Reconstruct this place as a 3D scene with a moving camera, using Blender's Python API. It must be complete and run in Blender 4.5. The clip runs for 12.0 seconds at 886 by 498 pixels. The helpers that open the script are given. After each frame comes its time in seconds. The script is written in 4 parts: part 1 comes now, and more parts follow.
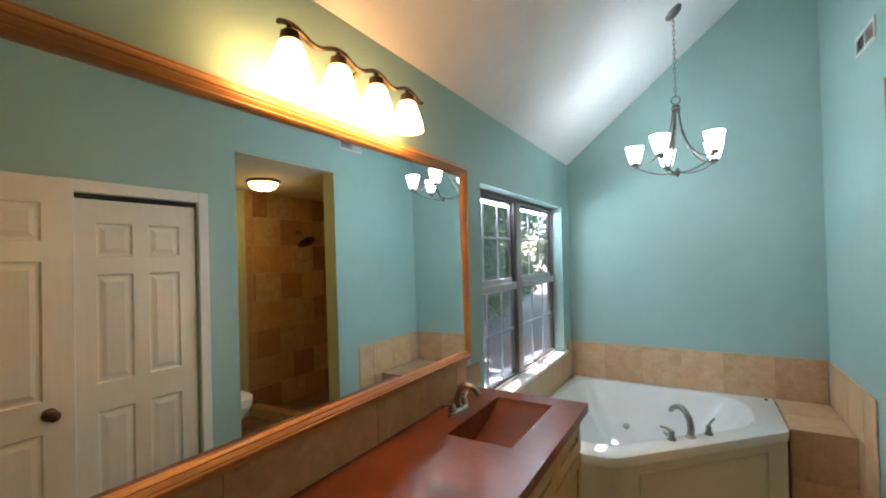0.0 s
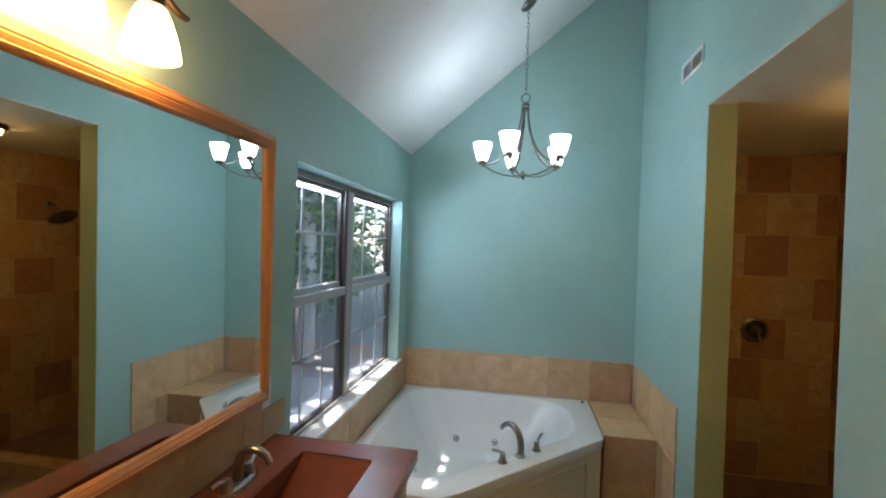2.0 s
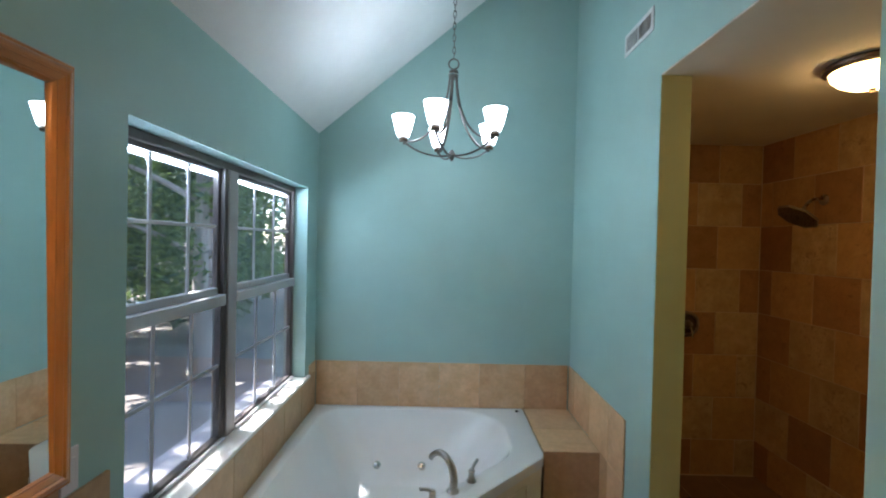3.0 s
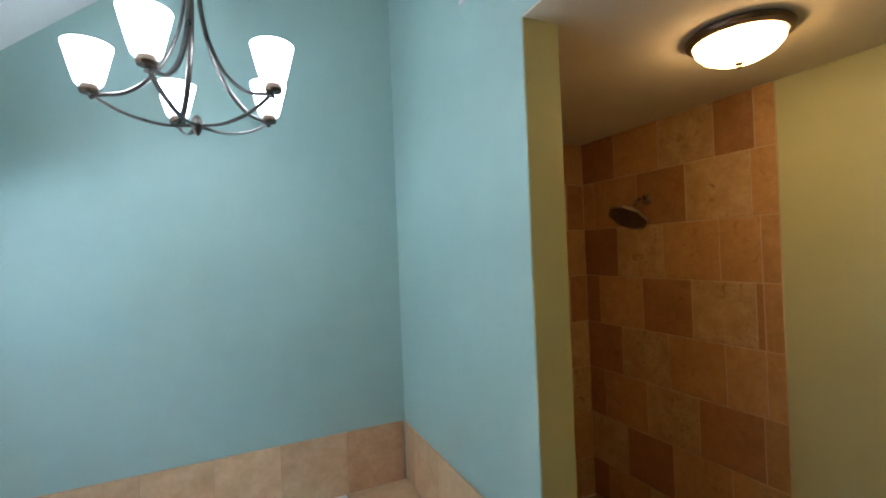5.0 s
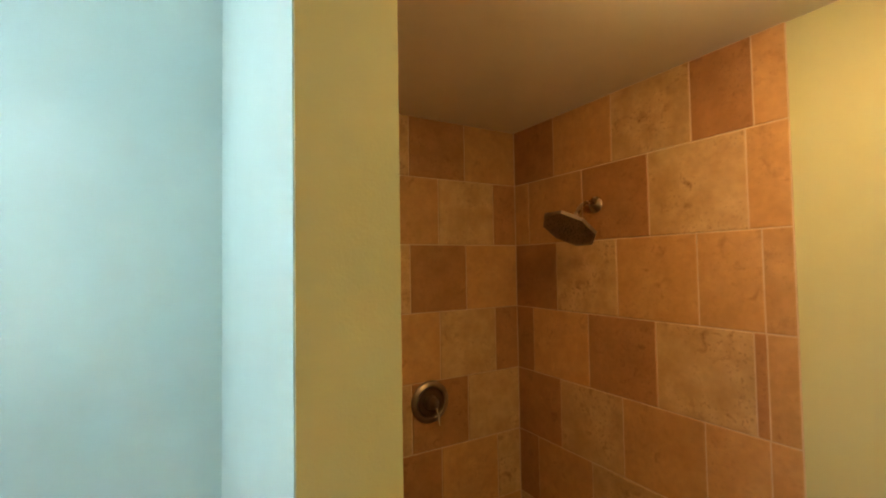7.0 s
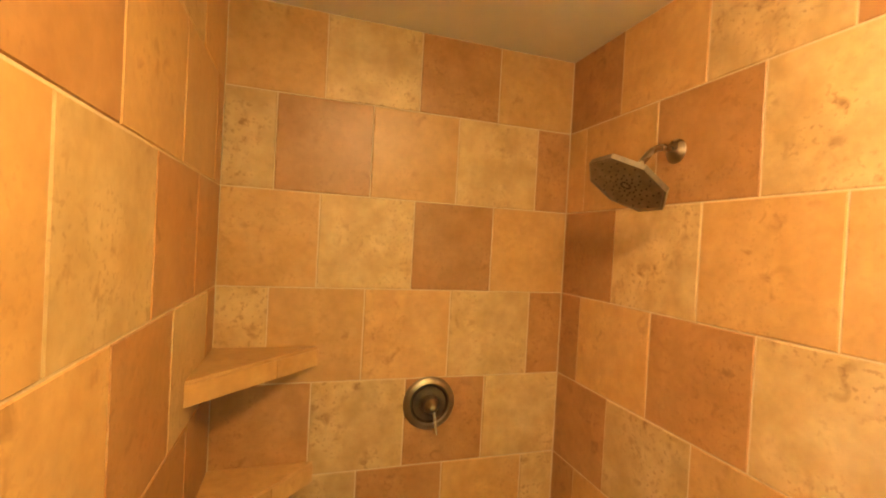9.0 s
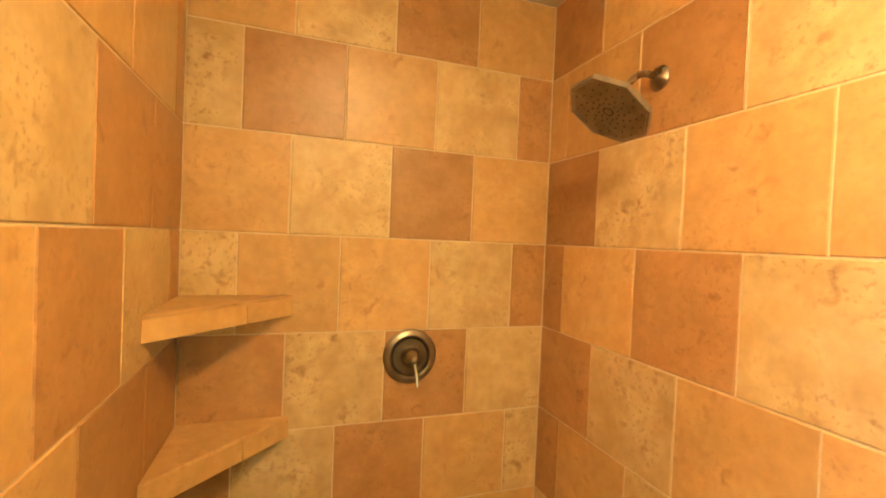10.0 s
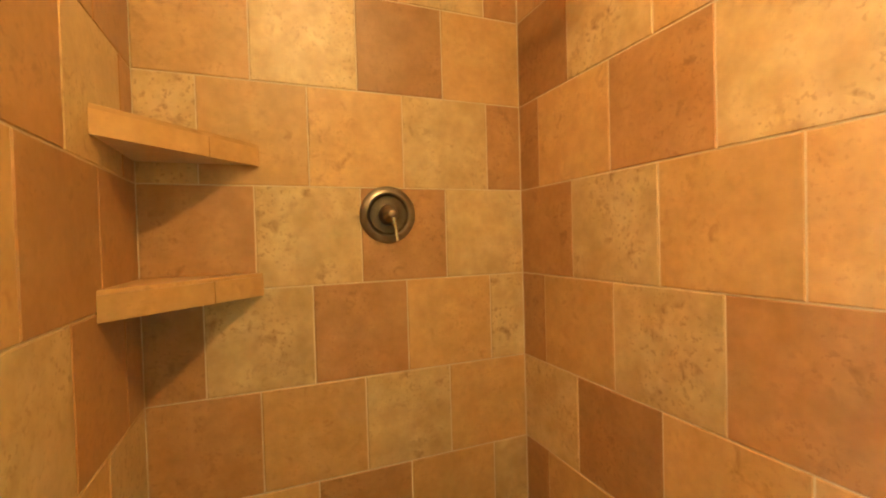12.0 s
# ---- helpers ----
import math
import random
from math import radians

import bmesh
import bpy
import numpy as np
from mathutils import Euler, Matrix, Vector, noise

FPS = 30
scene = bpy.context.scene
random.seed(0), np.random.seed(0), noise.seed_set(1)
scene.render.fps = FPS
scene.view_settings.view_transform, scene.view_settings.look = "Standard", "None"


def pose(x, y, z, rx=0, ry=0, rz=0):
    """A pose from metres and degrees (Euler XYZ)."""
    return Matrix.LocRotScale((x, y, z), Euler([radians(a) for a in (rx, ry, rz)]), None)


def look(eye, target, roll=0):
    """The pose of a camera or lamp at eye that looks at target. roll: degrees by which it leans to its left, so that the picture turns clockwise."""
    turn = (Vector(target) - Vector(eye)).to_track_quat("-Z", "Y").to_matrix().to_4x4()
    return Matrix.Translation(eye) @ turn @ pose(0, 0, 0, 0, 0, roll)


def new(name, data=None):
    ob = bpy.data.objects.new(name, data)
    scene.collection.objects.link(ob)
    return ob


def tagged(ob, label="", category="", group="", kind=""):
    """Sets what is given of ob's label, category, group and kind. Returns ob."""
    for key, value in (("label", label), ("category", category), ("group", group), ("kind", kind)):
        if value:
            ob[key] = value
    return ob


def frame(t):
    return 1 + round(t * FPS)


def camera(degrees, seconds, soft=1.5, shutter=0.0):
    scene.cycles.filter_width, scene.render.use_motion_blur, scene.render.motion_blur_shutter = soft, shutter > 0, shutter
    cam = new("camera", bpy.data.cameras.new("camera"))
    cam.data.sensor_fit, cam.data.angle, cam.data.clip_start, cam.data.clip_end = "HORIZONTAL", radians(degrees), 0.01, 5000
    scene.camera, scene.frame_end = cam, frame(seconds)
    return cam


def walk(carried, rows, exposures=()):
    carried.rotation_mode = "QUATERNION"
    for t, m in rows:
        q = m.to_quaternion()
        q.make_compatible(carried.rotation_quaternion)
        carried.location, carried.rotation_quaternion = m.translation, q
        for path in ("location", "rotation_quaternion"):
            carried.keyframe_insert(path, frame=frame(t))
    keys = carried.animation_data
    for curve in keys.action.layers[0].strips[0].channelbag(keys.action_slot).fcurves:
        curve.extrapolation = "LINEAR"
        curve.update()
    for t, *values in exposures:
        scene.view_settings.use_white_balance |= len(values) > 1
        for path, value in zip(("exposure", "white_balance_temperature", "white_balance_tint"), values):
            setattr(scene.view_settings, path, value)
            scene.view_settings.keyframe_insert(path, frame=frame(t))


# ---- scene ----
cam = camera(90.7, 12.0, soft=2.0)
PATH = [
    (0, (1.056, -0.061, 1.594), (0.046, 1.665, 1.63), -1.1),
    (0.5, (1.04, 0.002, 1.632), (0.183, 1.809, 1.651), -0.3),
    (1, (1.025, 0.097, 1.661), (0.317, 1.968, 1.657), 0.5),
    (1.5, (0.989, 0.249, 1.68), (0.423, 2.167, 1.661), 1.3),
    (2, (0.944, 0.445, 1.674), (0.596, 2.414, 1.654), 1.9),
    (2.5, (0.916, 0.689, 1.651), (0.753, 2.682, 1.63), 1.7),
    (3, (0.905, 0.914, 1.663), (0.909, 2.914, 1.634), 1.3),
    (3.5, (0.868, 1.135, 1.655), (1.12, 3.119, 1.655), 0.8),
    (5.5, (1.19, 1.924, 1.73), (2.148, 3.679, 1.753), -3.0),
    (6, (1.361, 2.069, 1.73), (2.395, 3.78, 1.781), -2.9),
    (6.5, (1.553, 2.203, 1.732), (2.597, 3.908, 1.8), -1.9),
    (8.5, (2.186, 2.559, 1.742), (2.892, 4.431, 1.754), 2.7),
    (9, (2.25, 2.603, 1.685), (2.853, 4.51, 1.659), 3.1),
    (9.5, (2.279, 2.632, 1.606), (2.884, 4.538, 1.572), 3.0),
    (10, (2.302, 2.64, 1.517), (2.956, 4.53, 1.476), 2.4),
    (10.5, (2.316, 2.653, 1.426), (3.046, 4.515, 1.382), 1.3),
    (11, (2.32, 2.669, 1.303), (3.082, 4.518, 1.25), -0.1),
    (11.5, (2.323, 2.679, 1.177), (3.073, 4.532, 1.121), -1.4),
    (12, (2.322, 2.67, 1.021), (3.069, 4.525, 0.979), -1.6),
]
EXPOSURES = [(0.0, 3.14, 6750, 13), (0.4, 2.92, 6600, 12), (1.0, 2.82, 6550, 12), (2.0, 2.78, 6400, 12), (3.0, 2.78, 6200, 13), (3.7, 2.82, 6150, 14), (5.5, 3.08, 6700, 19), (6.7, 3.70, 7200, 22), (8.3, 5.60, 6700, 9),
             (9.0, 5.80, 6600, 8), (9.5, 6.02, 6450, 6), (10.0, 6.15, 6400, 5), (11.0, 6.22, 6350, 4), (11.5, 6.1, 6350, 4), (12.0, 5.96, 6350, 4)]
walk(cam, [(t, look(eye, target, roll)) for t, eye, target, roll in PATH], EXPOSURES)
VANITY_L, CHAND_L, DOME_L = 4.1, 2.3, 2.2      # brightness of the lit shades
SKY_W = 0.72

# ---------------------------------------------------------------- world, sun, lamps
SUN_EL, SUN_AZ = 57.5, 12.0          # height, and turn of the sun from the outward normal of the window towards +y
world = bpy.data.worlds.new("sky_world")
scene.world = world
world.use_nodes = True
wn = world.node_tree
sky = wn.nodes.new("ShaderNodeTexSky")
sky.sky_type, sky.sun_disc = "NISHITA", False
sky.sun_elevation = radians(SUN_EL)
sky.sun_rotation = radians(-90 + SUN_AZ)
wn.links.new(sky.outputs["Color"], wn.nodes["Background"].inputs["Color"])
wn.nodes["Background"].inputs["Strength"].default_value = 0.15

to_sun = Vector((-math.cos(radians(SUN_AZ)) * math.cos(radians(SUN_EL)), math.sin(radians(SUN_AZ)) * math.cos(radians(SUN_EL)), math.sin(radians(SUN_EL))))
sun_data = bpy.data.lights.new("sun", "SUN")
sun_data.energy, sun_data.angle, sun_data.color = 5.0, radians(0.5), (1.0, 0.95, 0.88)
new("sun", sun_data).matrix_world = look(to_sun * 40, (0, 0, 0))

def sky_lamp(name, y, width):
    """Stands in for the sky's light, high in the window's opening, facing into the room."""
    data = bpy.data.lights.new(name, "AREA")
    data.shape, data.size, data.size_y = "RECTANGLE", width, 0.013
    data.energy, data.color = SKY_W, (0.68, 0.85, 1.0)
    new(name, data).matrix_world = look((-0.129, y, 1.944), (0.371, y, 1.695))


for lamp_y, lamp_w in ((2.55, 0.66), (3.416, 0.76)):
    sky_lamp("window_daylight", lamp_y, lamp_w)
WARM = (1.0, 0.53, 0.20)
AMBER = (1.0, 0.60, 0.22)
COOL = (0.80, 0.92, 1.0)


# ---------------------------------------------------------------- materials
def rgb(c):
    return (c[0], c[1], c[2], 1.0)


def base_mat(name):
    m = bpy.data.materials.new(name)
    m.use_nodes = True
    nt = m.node_tree
    return m, nt, nt.nodes["Principled BSDF"]


def surface(name, a, b, rough=0.5, metallic=0.0, scale=3.0, fine=60.0, amount=0.5, bump=0.1, bump_scale=None, per_object=0.0,
            stretch=(1, 1, 1), rough_var=0.08, coat=0.0, ior=1.45, distance=0.003):
    """Two tones mixed at two scales, with fine relief and uneven gloss."""
    m, nt, p = base_mat(name)
    N, L = nt.nodes.new, nt.links.new
    tc = N("ShaderNodeTexCoord")
    info = N("ShaderNodeObjectInfo")
    mp = N("ShaderNodeMapping")
    mp.inputs["Scale"].default_value = stretch
    off = N("ShaderNodeVectorMath")
    off.operation = "SCALE"
    off.inputs[0].default_value = (37.0, 53.0, 71.0)
    L(info.outputs["Random"], off.inputs["Scale"])
    add = N("ShaderNodeVectorMath")
    L(tc.outputs["Object"], add.inputs[0])
    if per_object:
        L(off.outputs["Vector"], add.inputs[1])
    L(add.outputs["Vector"], mp.inputs["Vector"])
    n1, n2 = N("ShaderNodeTexNoise"), N("ShaderNodeTexNoise")
    n1.inputs["Scale"].default_value, n1.inputs["Detail"].default_value = scale, 5
    n2.inputs["Scale"].default_value, n2.inputs["Detail"].default_value = fine, 4
    L(mp.outputs["Vector"], n1.inputs["Vector"])
    L(mp.outputs["Vector"], n2.inputs["Vector"])
    ramp = N("ShaderNodeMapRange")
    ramp.inputs["From Min"].default_value, ramp.inputs["From Max"].default_value = 0.32, 0.68
    L(n1.outputs["Fac"], ramp.inputs["Value"])
    mix = N("ShaderNodeMix")
    mix.data_type = "RGBA"
    mix.inputs[6].default_value, mix.inputs[7].default_value = rgb(a), rgb(b)
    L(ramp.outputs["Result"], mix.inputs[0])
    hsv = N("ShaderNodeHueSaturation")
    L(mix.outputs[2], hsv.inputs["Color"])
    val = N("ShaderNodeMapRange")
    val.inputs["To Min"].default_value, val.inputs["To Max"].default_value = 1 - amount * 0.3, 1 + amount * 0.3
    L(n2.outputs["Fac"], val.inputs["Value"])
    if per_object:
        v2 = N("ShaderNodeMapRange")
        v2.inputs["To Min"].default_value, v2.inputs["To Max"].default_value = 1 - per_object, 1 + per_object
        L(info.outputs["Random"], v2.inputs["Value"])
        mul = N("ShaderNodeMath")
        mul.operation = "MULTIPLY"
        L(val.outputs["Result"], mul.inputs[0])
        L(v2.outputs["Result"], mul.inputs[1])
        L(mul.outputs["Value"], hsv.inputs["Value"])
    else:
        L(val.outputs["Result"], hsv.inputs["Value"])
    L(hsv.outputs["Color"], p.inputs["Base Color"])
    r = N("ShaderNodeMapRange")
    r.inputs["To Min"].default_value, r.inputs["To Max"].default_value = max(0.02, rough - rough_var), min(1, rough + rough_var)
    L(n1.outputs["Fac"], r.inputs["Value"])
    L(r.outputs["Result"], p.inputs["Roughness"])
    p.inputs["Metallic"].default_value = metallic
    p.inputs["IOR"].default_value = ior
    p.inputs["Coat Weight"].default_value = coat
    if bump:
        n3 = N("ShaderNodeTexNoise")
        n3.inputs["Scale"].default_value, n3.inputs["Detail"].default_value = bump_scale or fine, 3
        L(mp.outputs["Vector"], n3.inputs["Vector"])
        bp = N("ShaderNodeBump")
        bp.inputs["Strength"].default_value, bp.inputs["Distance"].default_value = bump, distance
        L(n3.outputs["Fac"], bp.inputs["Height"])
        L(bp.outputs["Normal"], p.inputs["Normal"])
    return m


def stone_tile(name, a, b, pit, pits):
    """Ceramic tile that imitates travertine: clouds, veins, small dark pits."""
    m = surface(name, a, b, rough=0.38, scale=11.0, fine=38.0, amount=0.6, bump=0.2, per_object=0.09, bump_scale=45)
    nt = m.node_tree
    N, L = nt.nodes.new, nt.links.new
    p = nt.nodes["Principled BSDF"]
    src = p.inputs["Base Color"].links[0].from_socket
    vec = [n for n in nt.nodes if n.type == "MAPPING"][0].outputs["Vector"]
    w = N("ShaderNodeTexNoise")
    w.inputs["Scale"].default_value, w.inputs["Detail"].default_value, w.inputs["Distortion"].default_value = 24, 3, 0.5
    L(vec, w.inputs["Vector"])
    cut = N("ShaderNodeMapRange")
    cut.inputs["From Min"].default_value, cut.inputs["From Max"].default_value = 0.57, 0.74
    cut.inputs["To Max"].default_value = pits
    L(w.outputs["Fac"], cut.inputs["Value"])
    area = N("ShaderNodeTexNoise")
    area.inputs["Scale"].default_value = 5.5
    L(vec, area.inputs["Vector"])
    gate = N("ShaderNodeMapRange")
    gate.inputs["From Min"].default_value, gate.inputs["From Max"].default_value = 0.42, 0.6
    L(area.outputs["Fac"], gate.inputs["Value"])
    mu = N("ShaderNodeMath")
    mu.operation = "MULTIPLY"
    L(cut.outputs["Result"], mu.inputs[0])
    L(gate.outputs["Result"], mu.inputs[1])
    mix = N("ShaderNodeMix")
    mix.data_type = "RGBA"
    mix.inputs[7].default_value = rgb(pit)
    L(src, mix.inputs[6])
    L(mu.outputs["Value"], mix.inputs[0])
    speck, keep, both, fleck = N("ShaderNodeTexNoise"), N("ShaderNodeMapRange"), N("ShaderNodeMath"), N("ShaderNodeMix")
    speck.inputs["Scale"].default_value, speck.inputs["Detail"].default_value = 85, 2
    L(vec, speck.inputs["Vector"])
    keep.inputs["From Min"].default_value, keep.inputs["From Max"].default_value = 0.58, 0.68
    keep.inputs["To Max"].default_value = max(0.1, (pits - 0.42) * 1.5)
    L(speck.outputs["Fac"], keep.inputs["Value"])
    both.operation, fleck.data_type = "MULTIPLY", "RGBA"
    L(keep.outputs["Result"], both.inputs[0])
    L(gate.outputs["Result"], both.inputs[1])
    fleck.inputs[7].default_value = rgb(pit)
    L(mix.outputs[2], fleck.inputs[6])
    L(both.outputs["Value"], fleck.inputs[0])
    L(fleck.outputs[2], p.inputs["Base Color"])
    return m


def wood(name, a, b, axis="y", rough=0.35, scale=18.0):
    st = {"x": (0.12, 1, 1), "y": (1, 0.12, 1), "z": (1, 1, 0.12)}[axis]
    return surface(name, a, b, rough=rough, scale=scale, fine=scale * 6, amount=0.7, bump=0.08, stretch=st, rough_var=0.06)


def glow(name, color, strength, base=(0.9, 0.9, 0.9)):
    m, nt, p = base_mat(name)
    p.inputs["Base Color"].default_value = rgb(base)
    p.inputs["Roughness"].default_value = 0.35
    p.inputs["Emission Color"].default_value = rgb(color)
    p.inputs["Emission Strength"].default_value = strength
    return m


def glow_ramp(m, from_centre, near, far, lo, hi):
    """Bulb behind frosted glass: the light falls off away from the bulb (by radius, or by height)."""
    nt = m.node_tree
    N, L = nt.nodes.new, nt.links.new
    rng = N("ShaderNodeMapRange")
    rng.inputs["From Min"].default_value, rng.inputs["From Max"].default_value = near, far
    rng.inputs["To Min"].default_value, rng.inputs["To Max"].default_value = hi, lo
    if from_centre:
        tc, flat, ln = N("ShaderNodeTexCoord"), N("ShaderNodeVectorMath"), N("ShaderNodeVectorMath")
        flat.operation, ln.operation = "MULTIPLY", "LENGTH"
        flat.inputs[1].default_value = (1, 1, 0)
        L(tc.outputs["Object"], flat.inputs[0])
        L(flat.outputs[0], ln.inputs[0])
        L(ln.outputs["Value"], rng.inputs["Value"])
    else:
        geo, sep = N("ShaderNodeNewGeometry"), N("ShaderNodeSeparateXYZ")
        L(geo.outputs["Position"], sep.inputs[0])
        L(sep.outputs["Z"], rng.inputs["Value"])
    L(rng.outputs["Result"], nt.nodes["Principled BSDF"].inputs["Emission Strength"])


def glass_mat(name, tint=(1, 1, 1), rough=0.0):
    m, nt, p = base_mat(name)
    p.inputs["Base Color"].default_value = rgb(tint)
    p.inputs["Transmission Weight"].default_value = 1.0
    p.inputs["Roughness"].default_value = rough
    p.inputs["IOR"].default_value = 1.45
    return m


def screen_mat(name, color, cover):
    """Insect screen: fine threads with open mesh between."""
    m, nt, p = base_mat(name)
    p.inputs["Base Color"].default_value = rgb(color)
    p.inputs["Roughness"].default_value = 0.6
    p.inputs["Alpha"].default_value = cover
    return m


M_TEAL = surface("teal_wall_paint", (0.314, 0.494, 0.478), (0.344, 0.529, 0.512), rough=0.5, scale=1.3, fine=9, amount=0.12, bump=0.12, bump_scale=240)
M_OLIVE = surface("olive_wall_paint", (0.46, 0.485, 0.255), (0.50, 0.525, 0.285), rough=0.5, scale=1.4, fine=9, amount=0.12, bump=0.12, bump_scale=240)
M_CEIL = surface("ceiling_white", (0.71, 0.72, 0.73), (0.77, 0.78, 0.79), rough=0.85, scale=1.6, fine=12, amount=0.12, bump=0.35, bump_scale=130)
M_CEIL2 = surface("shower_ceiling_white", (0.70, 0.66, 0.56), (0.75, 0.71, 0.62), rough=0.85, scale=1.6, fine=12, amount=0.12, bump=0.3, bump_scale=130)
M_TRIM = surface("white_trim_paint", (0.74, 0.73, 0.69), (0.79, 0.78, 0.75), rough=0.38, scale=2.5, fine=30, amount=0.15, bump=0.06)
M_DOOR = surface("white_door_paint", (0.72, 0.70, 0.62), (0.77, 0.75, 0.68), rough=0.4, scale=2.0, fine=40, amount=0.15, bump=0.12, stretch=(1, 1, 0.1))
M_PALE = stone_tile("pale_travertine_tile", (0.420, 0.278, 0.128), (0.545, 0.388, 0.205), (0.205, 0.107, 0.043), 0.75)
M_GOLD = stone_tile("golden_travertine_tile", (0.433, 0.250, 0.099), (0.509, 0.307, 0.132), (0.251, 0.122, 0.046), 0.6)
M_RUST = stone_tile("rust_travertine_tile", (0.312, 0.157, 0.063), (0.388, 0.207, 0.089), (0.182, 0.079, 0.033), 0.65)
M_TAN = stone_tile("tan_wainscot_tile", (0.56, 0.36, 0.20), (0.65, 0.45, 0.27), (0.45, 0.28, 0.16), 0.3)
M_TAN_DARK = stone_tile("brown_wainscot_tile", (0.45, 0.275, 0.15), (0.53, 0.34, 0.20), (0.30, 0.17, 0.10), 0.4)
M_SPLASH = stone_tile("brown_backsplash_tile", (0.42, 0.265, 0.13), (0.52, 0.345, 0.18), (0.28, 0.17, 0.09), 0.3)
M_GROUT = surface("pale_grout", (0.52, 0.40, 0.26), (0.60, 0.48, 0.33), rough=0.85, scale=9, fine=120, amount=0.4, bump=0.3)
M_TUB = surface("white_tub_acrylic", (0.74, 0.755, 0.76), (0.79, 0.80, 0.80), rough=0.13, scale=2.0, fine=20, amount=0.06, bump=0.0, rough_var=0.05, coat=0.3)
M_SKIRT = surface("almond_tub_skirt", (0.64, 0.60, 0.48), (0.70, 0.65, 0.53), rough=0.3, scale=2.0, fine=20, amount=0.1, bump=0.0)
M_TOP = surface("red_brown_countertop", (0.15, 0.034, 0.012), (0.25, 0.068, 0.025), rough=0.3, scale=4.0, fine=40, amount=0.6, bump=0.05, rough_var=0.03, coat=0.06)
M_OAK = wood("honey_oak_frame", (0.42, 0.18, 0.055), (0.58, 0.29, 0.10), "y", 0.3)
M_OAKV = wood("honey_oak_frame_upright", (0.42, 0.18, 0.055), (0.58, 0.29, 0.10), "z", 0.3)
M_MAPLE = wood("maple_cabinet", (0.46, 0.30, 0.13), (0.56, 0.38, 0.18), "z", 0.35, 10)
M_NICKEL = surface("brushed_nickel", (0.36, 0.35, 0.33), (0.46, 0.45, 0.43), rough=0.3, metallic=1.0, scale=12, fine=160, amount=0.3, bump=0.02)
M_DARK_NICKEL = surface("dark_nickel", (0.13, 0.12, 0.11), (0.21, 0.195, 0.185), rough=0.3, metallic=1.0, scale=12, fine=160, amount=0.3, bump=0.02)
M_CHROME = surface("polished_chrome", (0.72, 0.72, 0.72), (0.80, 0.80, 0.80), rough=0.08, metallic=1.0, scale=9, fine=100, amount=0.1, bump=0.0, rough_var=0.04)
M_BRONZE = surface("oil_rubbed_bronze", (0.085, 0.058, 0.04), (0.14, 0.10, 0.07), rough=0.38, metallic=0.9, scale=20, fine=120, amount=0.5, bump=0.02)
M_ANTIQUE = surface("antique_brushed_nickel", (0.24, 0.20, 0.155), (0.34, 0.285, 0.22), rough=0.28, metallic=1.0, scale=20, fine=120, amount=0.4, bump=0.02)
M_RUBBER = surface("dark_rubber_nozzle", (0.04, 0.035, 0.03), (0.06, 0.05, 0.04), rough=0.6, scale=20, fine=90, amount=0.3, bump=0.0)
M_WIN = surface("bronze_window_frame", (0.13, 0.11, 0.11), (0.18, 0.155, 0.15), rough=0.4, scale=4, fine=60, amount=0.2, bump=0.05)
M_WINDARK = surface("window_gasket", (0.05, 0.045, 0.045), (0.08, 0.07, 0.07), rough=0.5, scale=8, fine=60, amount=0.3, bump=0.0)
M_MUNTIN = surface("white_muntin", (0.40, 0.41, 0.44), (0.47, 0.48, 0.51), rough=0.4, scale=4, fine=60, amount=0.15, bump=0.0)
M_MULLION = surface("grey_brown_mullion", (0.29, 0.275, 0.28), (0.36, 0.345, 0.35), rough=0.4, scale=4, fine=60, amount=0.2, bump=0.03)
M_SILL = surface("white_sill_paint", (0.74, 0.74, 0.74), (0.80, 0.80, 0.80), rough=0.35, scale=6, fine=50, amount=0.2, bump=0.08)
M_LEDGE = surface("weathered_outer_sill", (0.50, 0.49, 0.53), (0.62, 0.61, 0.65), rough=0.6, scale=5, fine=45, amount=0.3, bump=0.1)
M_GLASS = glass_mat("window_glass")
M_PLATE = surface("pale_plastic_plate", (0.66, 0.64, 0.68), (0.72, 0.70, 0.74), rough=0.35, scale=6, fine=50, amount=0.08, bump=0.0)
M_SCREEN = screen_mat("insect_screen", (0.07, 0.07, 0.08), 0.24)
M_PORC = surface("white_porcelain", (0.76, 0.76, 0.75), (0.80, 0.80, 0.79), rough=0.12, scale=3, fine=20, amount=0.05, bump=0.0, rough_var=0.04)
M_FLOOR = stone_tile("brown_floor_tile", (0.15, 0.085, 0.048), (0.21, 0.13, 0.075), (0.11, 0.06, 0.035), 0.4)
# Near-black: painted shade behind vent slats and in closet; also the track.
M_BLACK = surface("dark_shadow_gap", (0.02, 0.018, 0.016), (0.03, 0.026, 0.024), rough=0.8, scale=8, fine=60, amount=0.2, bump=0.0)
M_VENT = surface("white_vent_enamel", (0.62, 0.64, 0.64), (0.68, 0.70, 0.70), rough=0.45, scale=6, fine=60, amount=0.2, bump=0.0)
M_LEAF, _nt, _p = base_mat("green_leaf")
_geo, _rmp, _tr, _mx = (_nt.nodes.new(k) for k in ("ShaderNodeNewGeometry", "ShaderNodeMix", "ShaderNodeBsdfTranslucent", "ShaderNodeMixShader"))
_rmp.data_type = "RGBA"
_rmp.inputs[6].default_value, _rmp.inputs[7].default_value = (0.022, 0.052, 0.022, 1), (0.15, 0.22, 0.05, 1)
_nt.links.new(_geo.outputs["Random Per Island"], _rmp.inputs[0])
_nt.links.new(_rmp.outputs[2], _p.inputs["Base Color"])
_nt.links.new(_rmp.outputs[2], _tr.inputs["Color"])
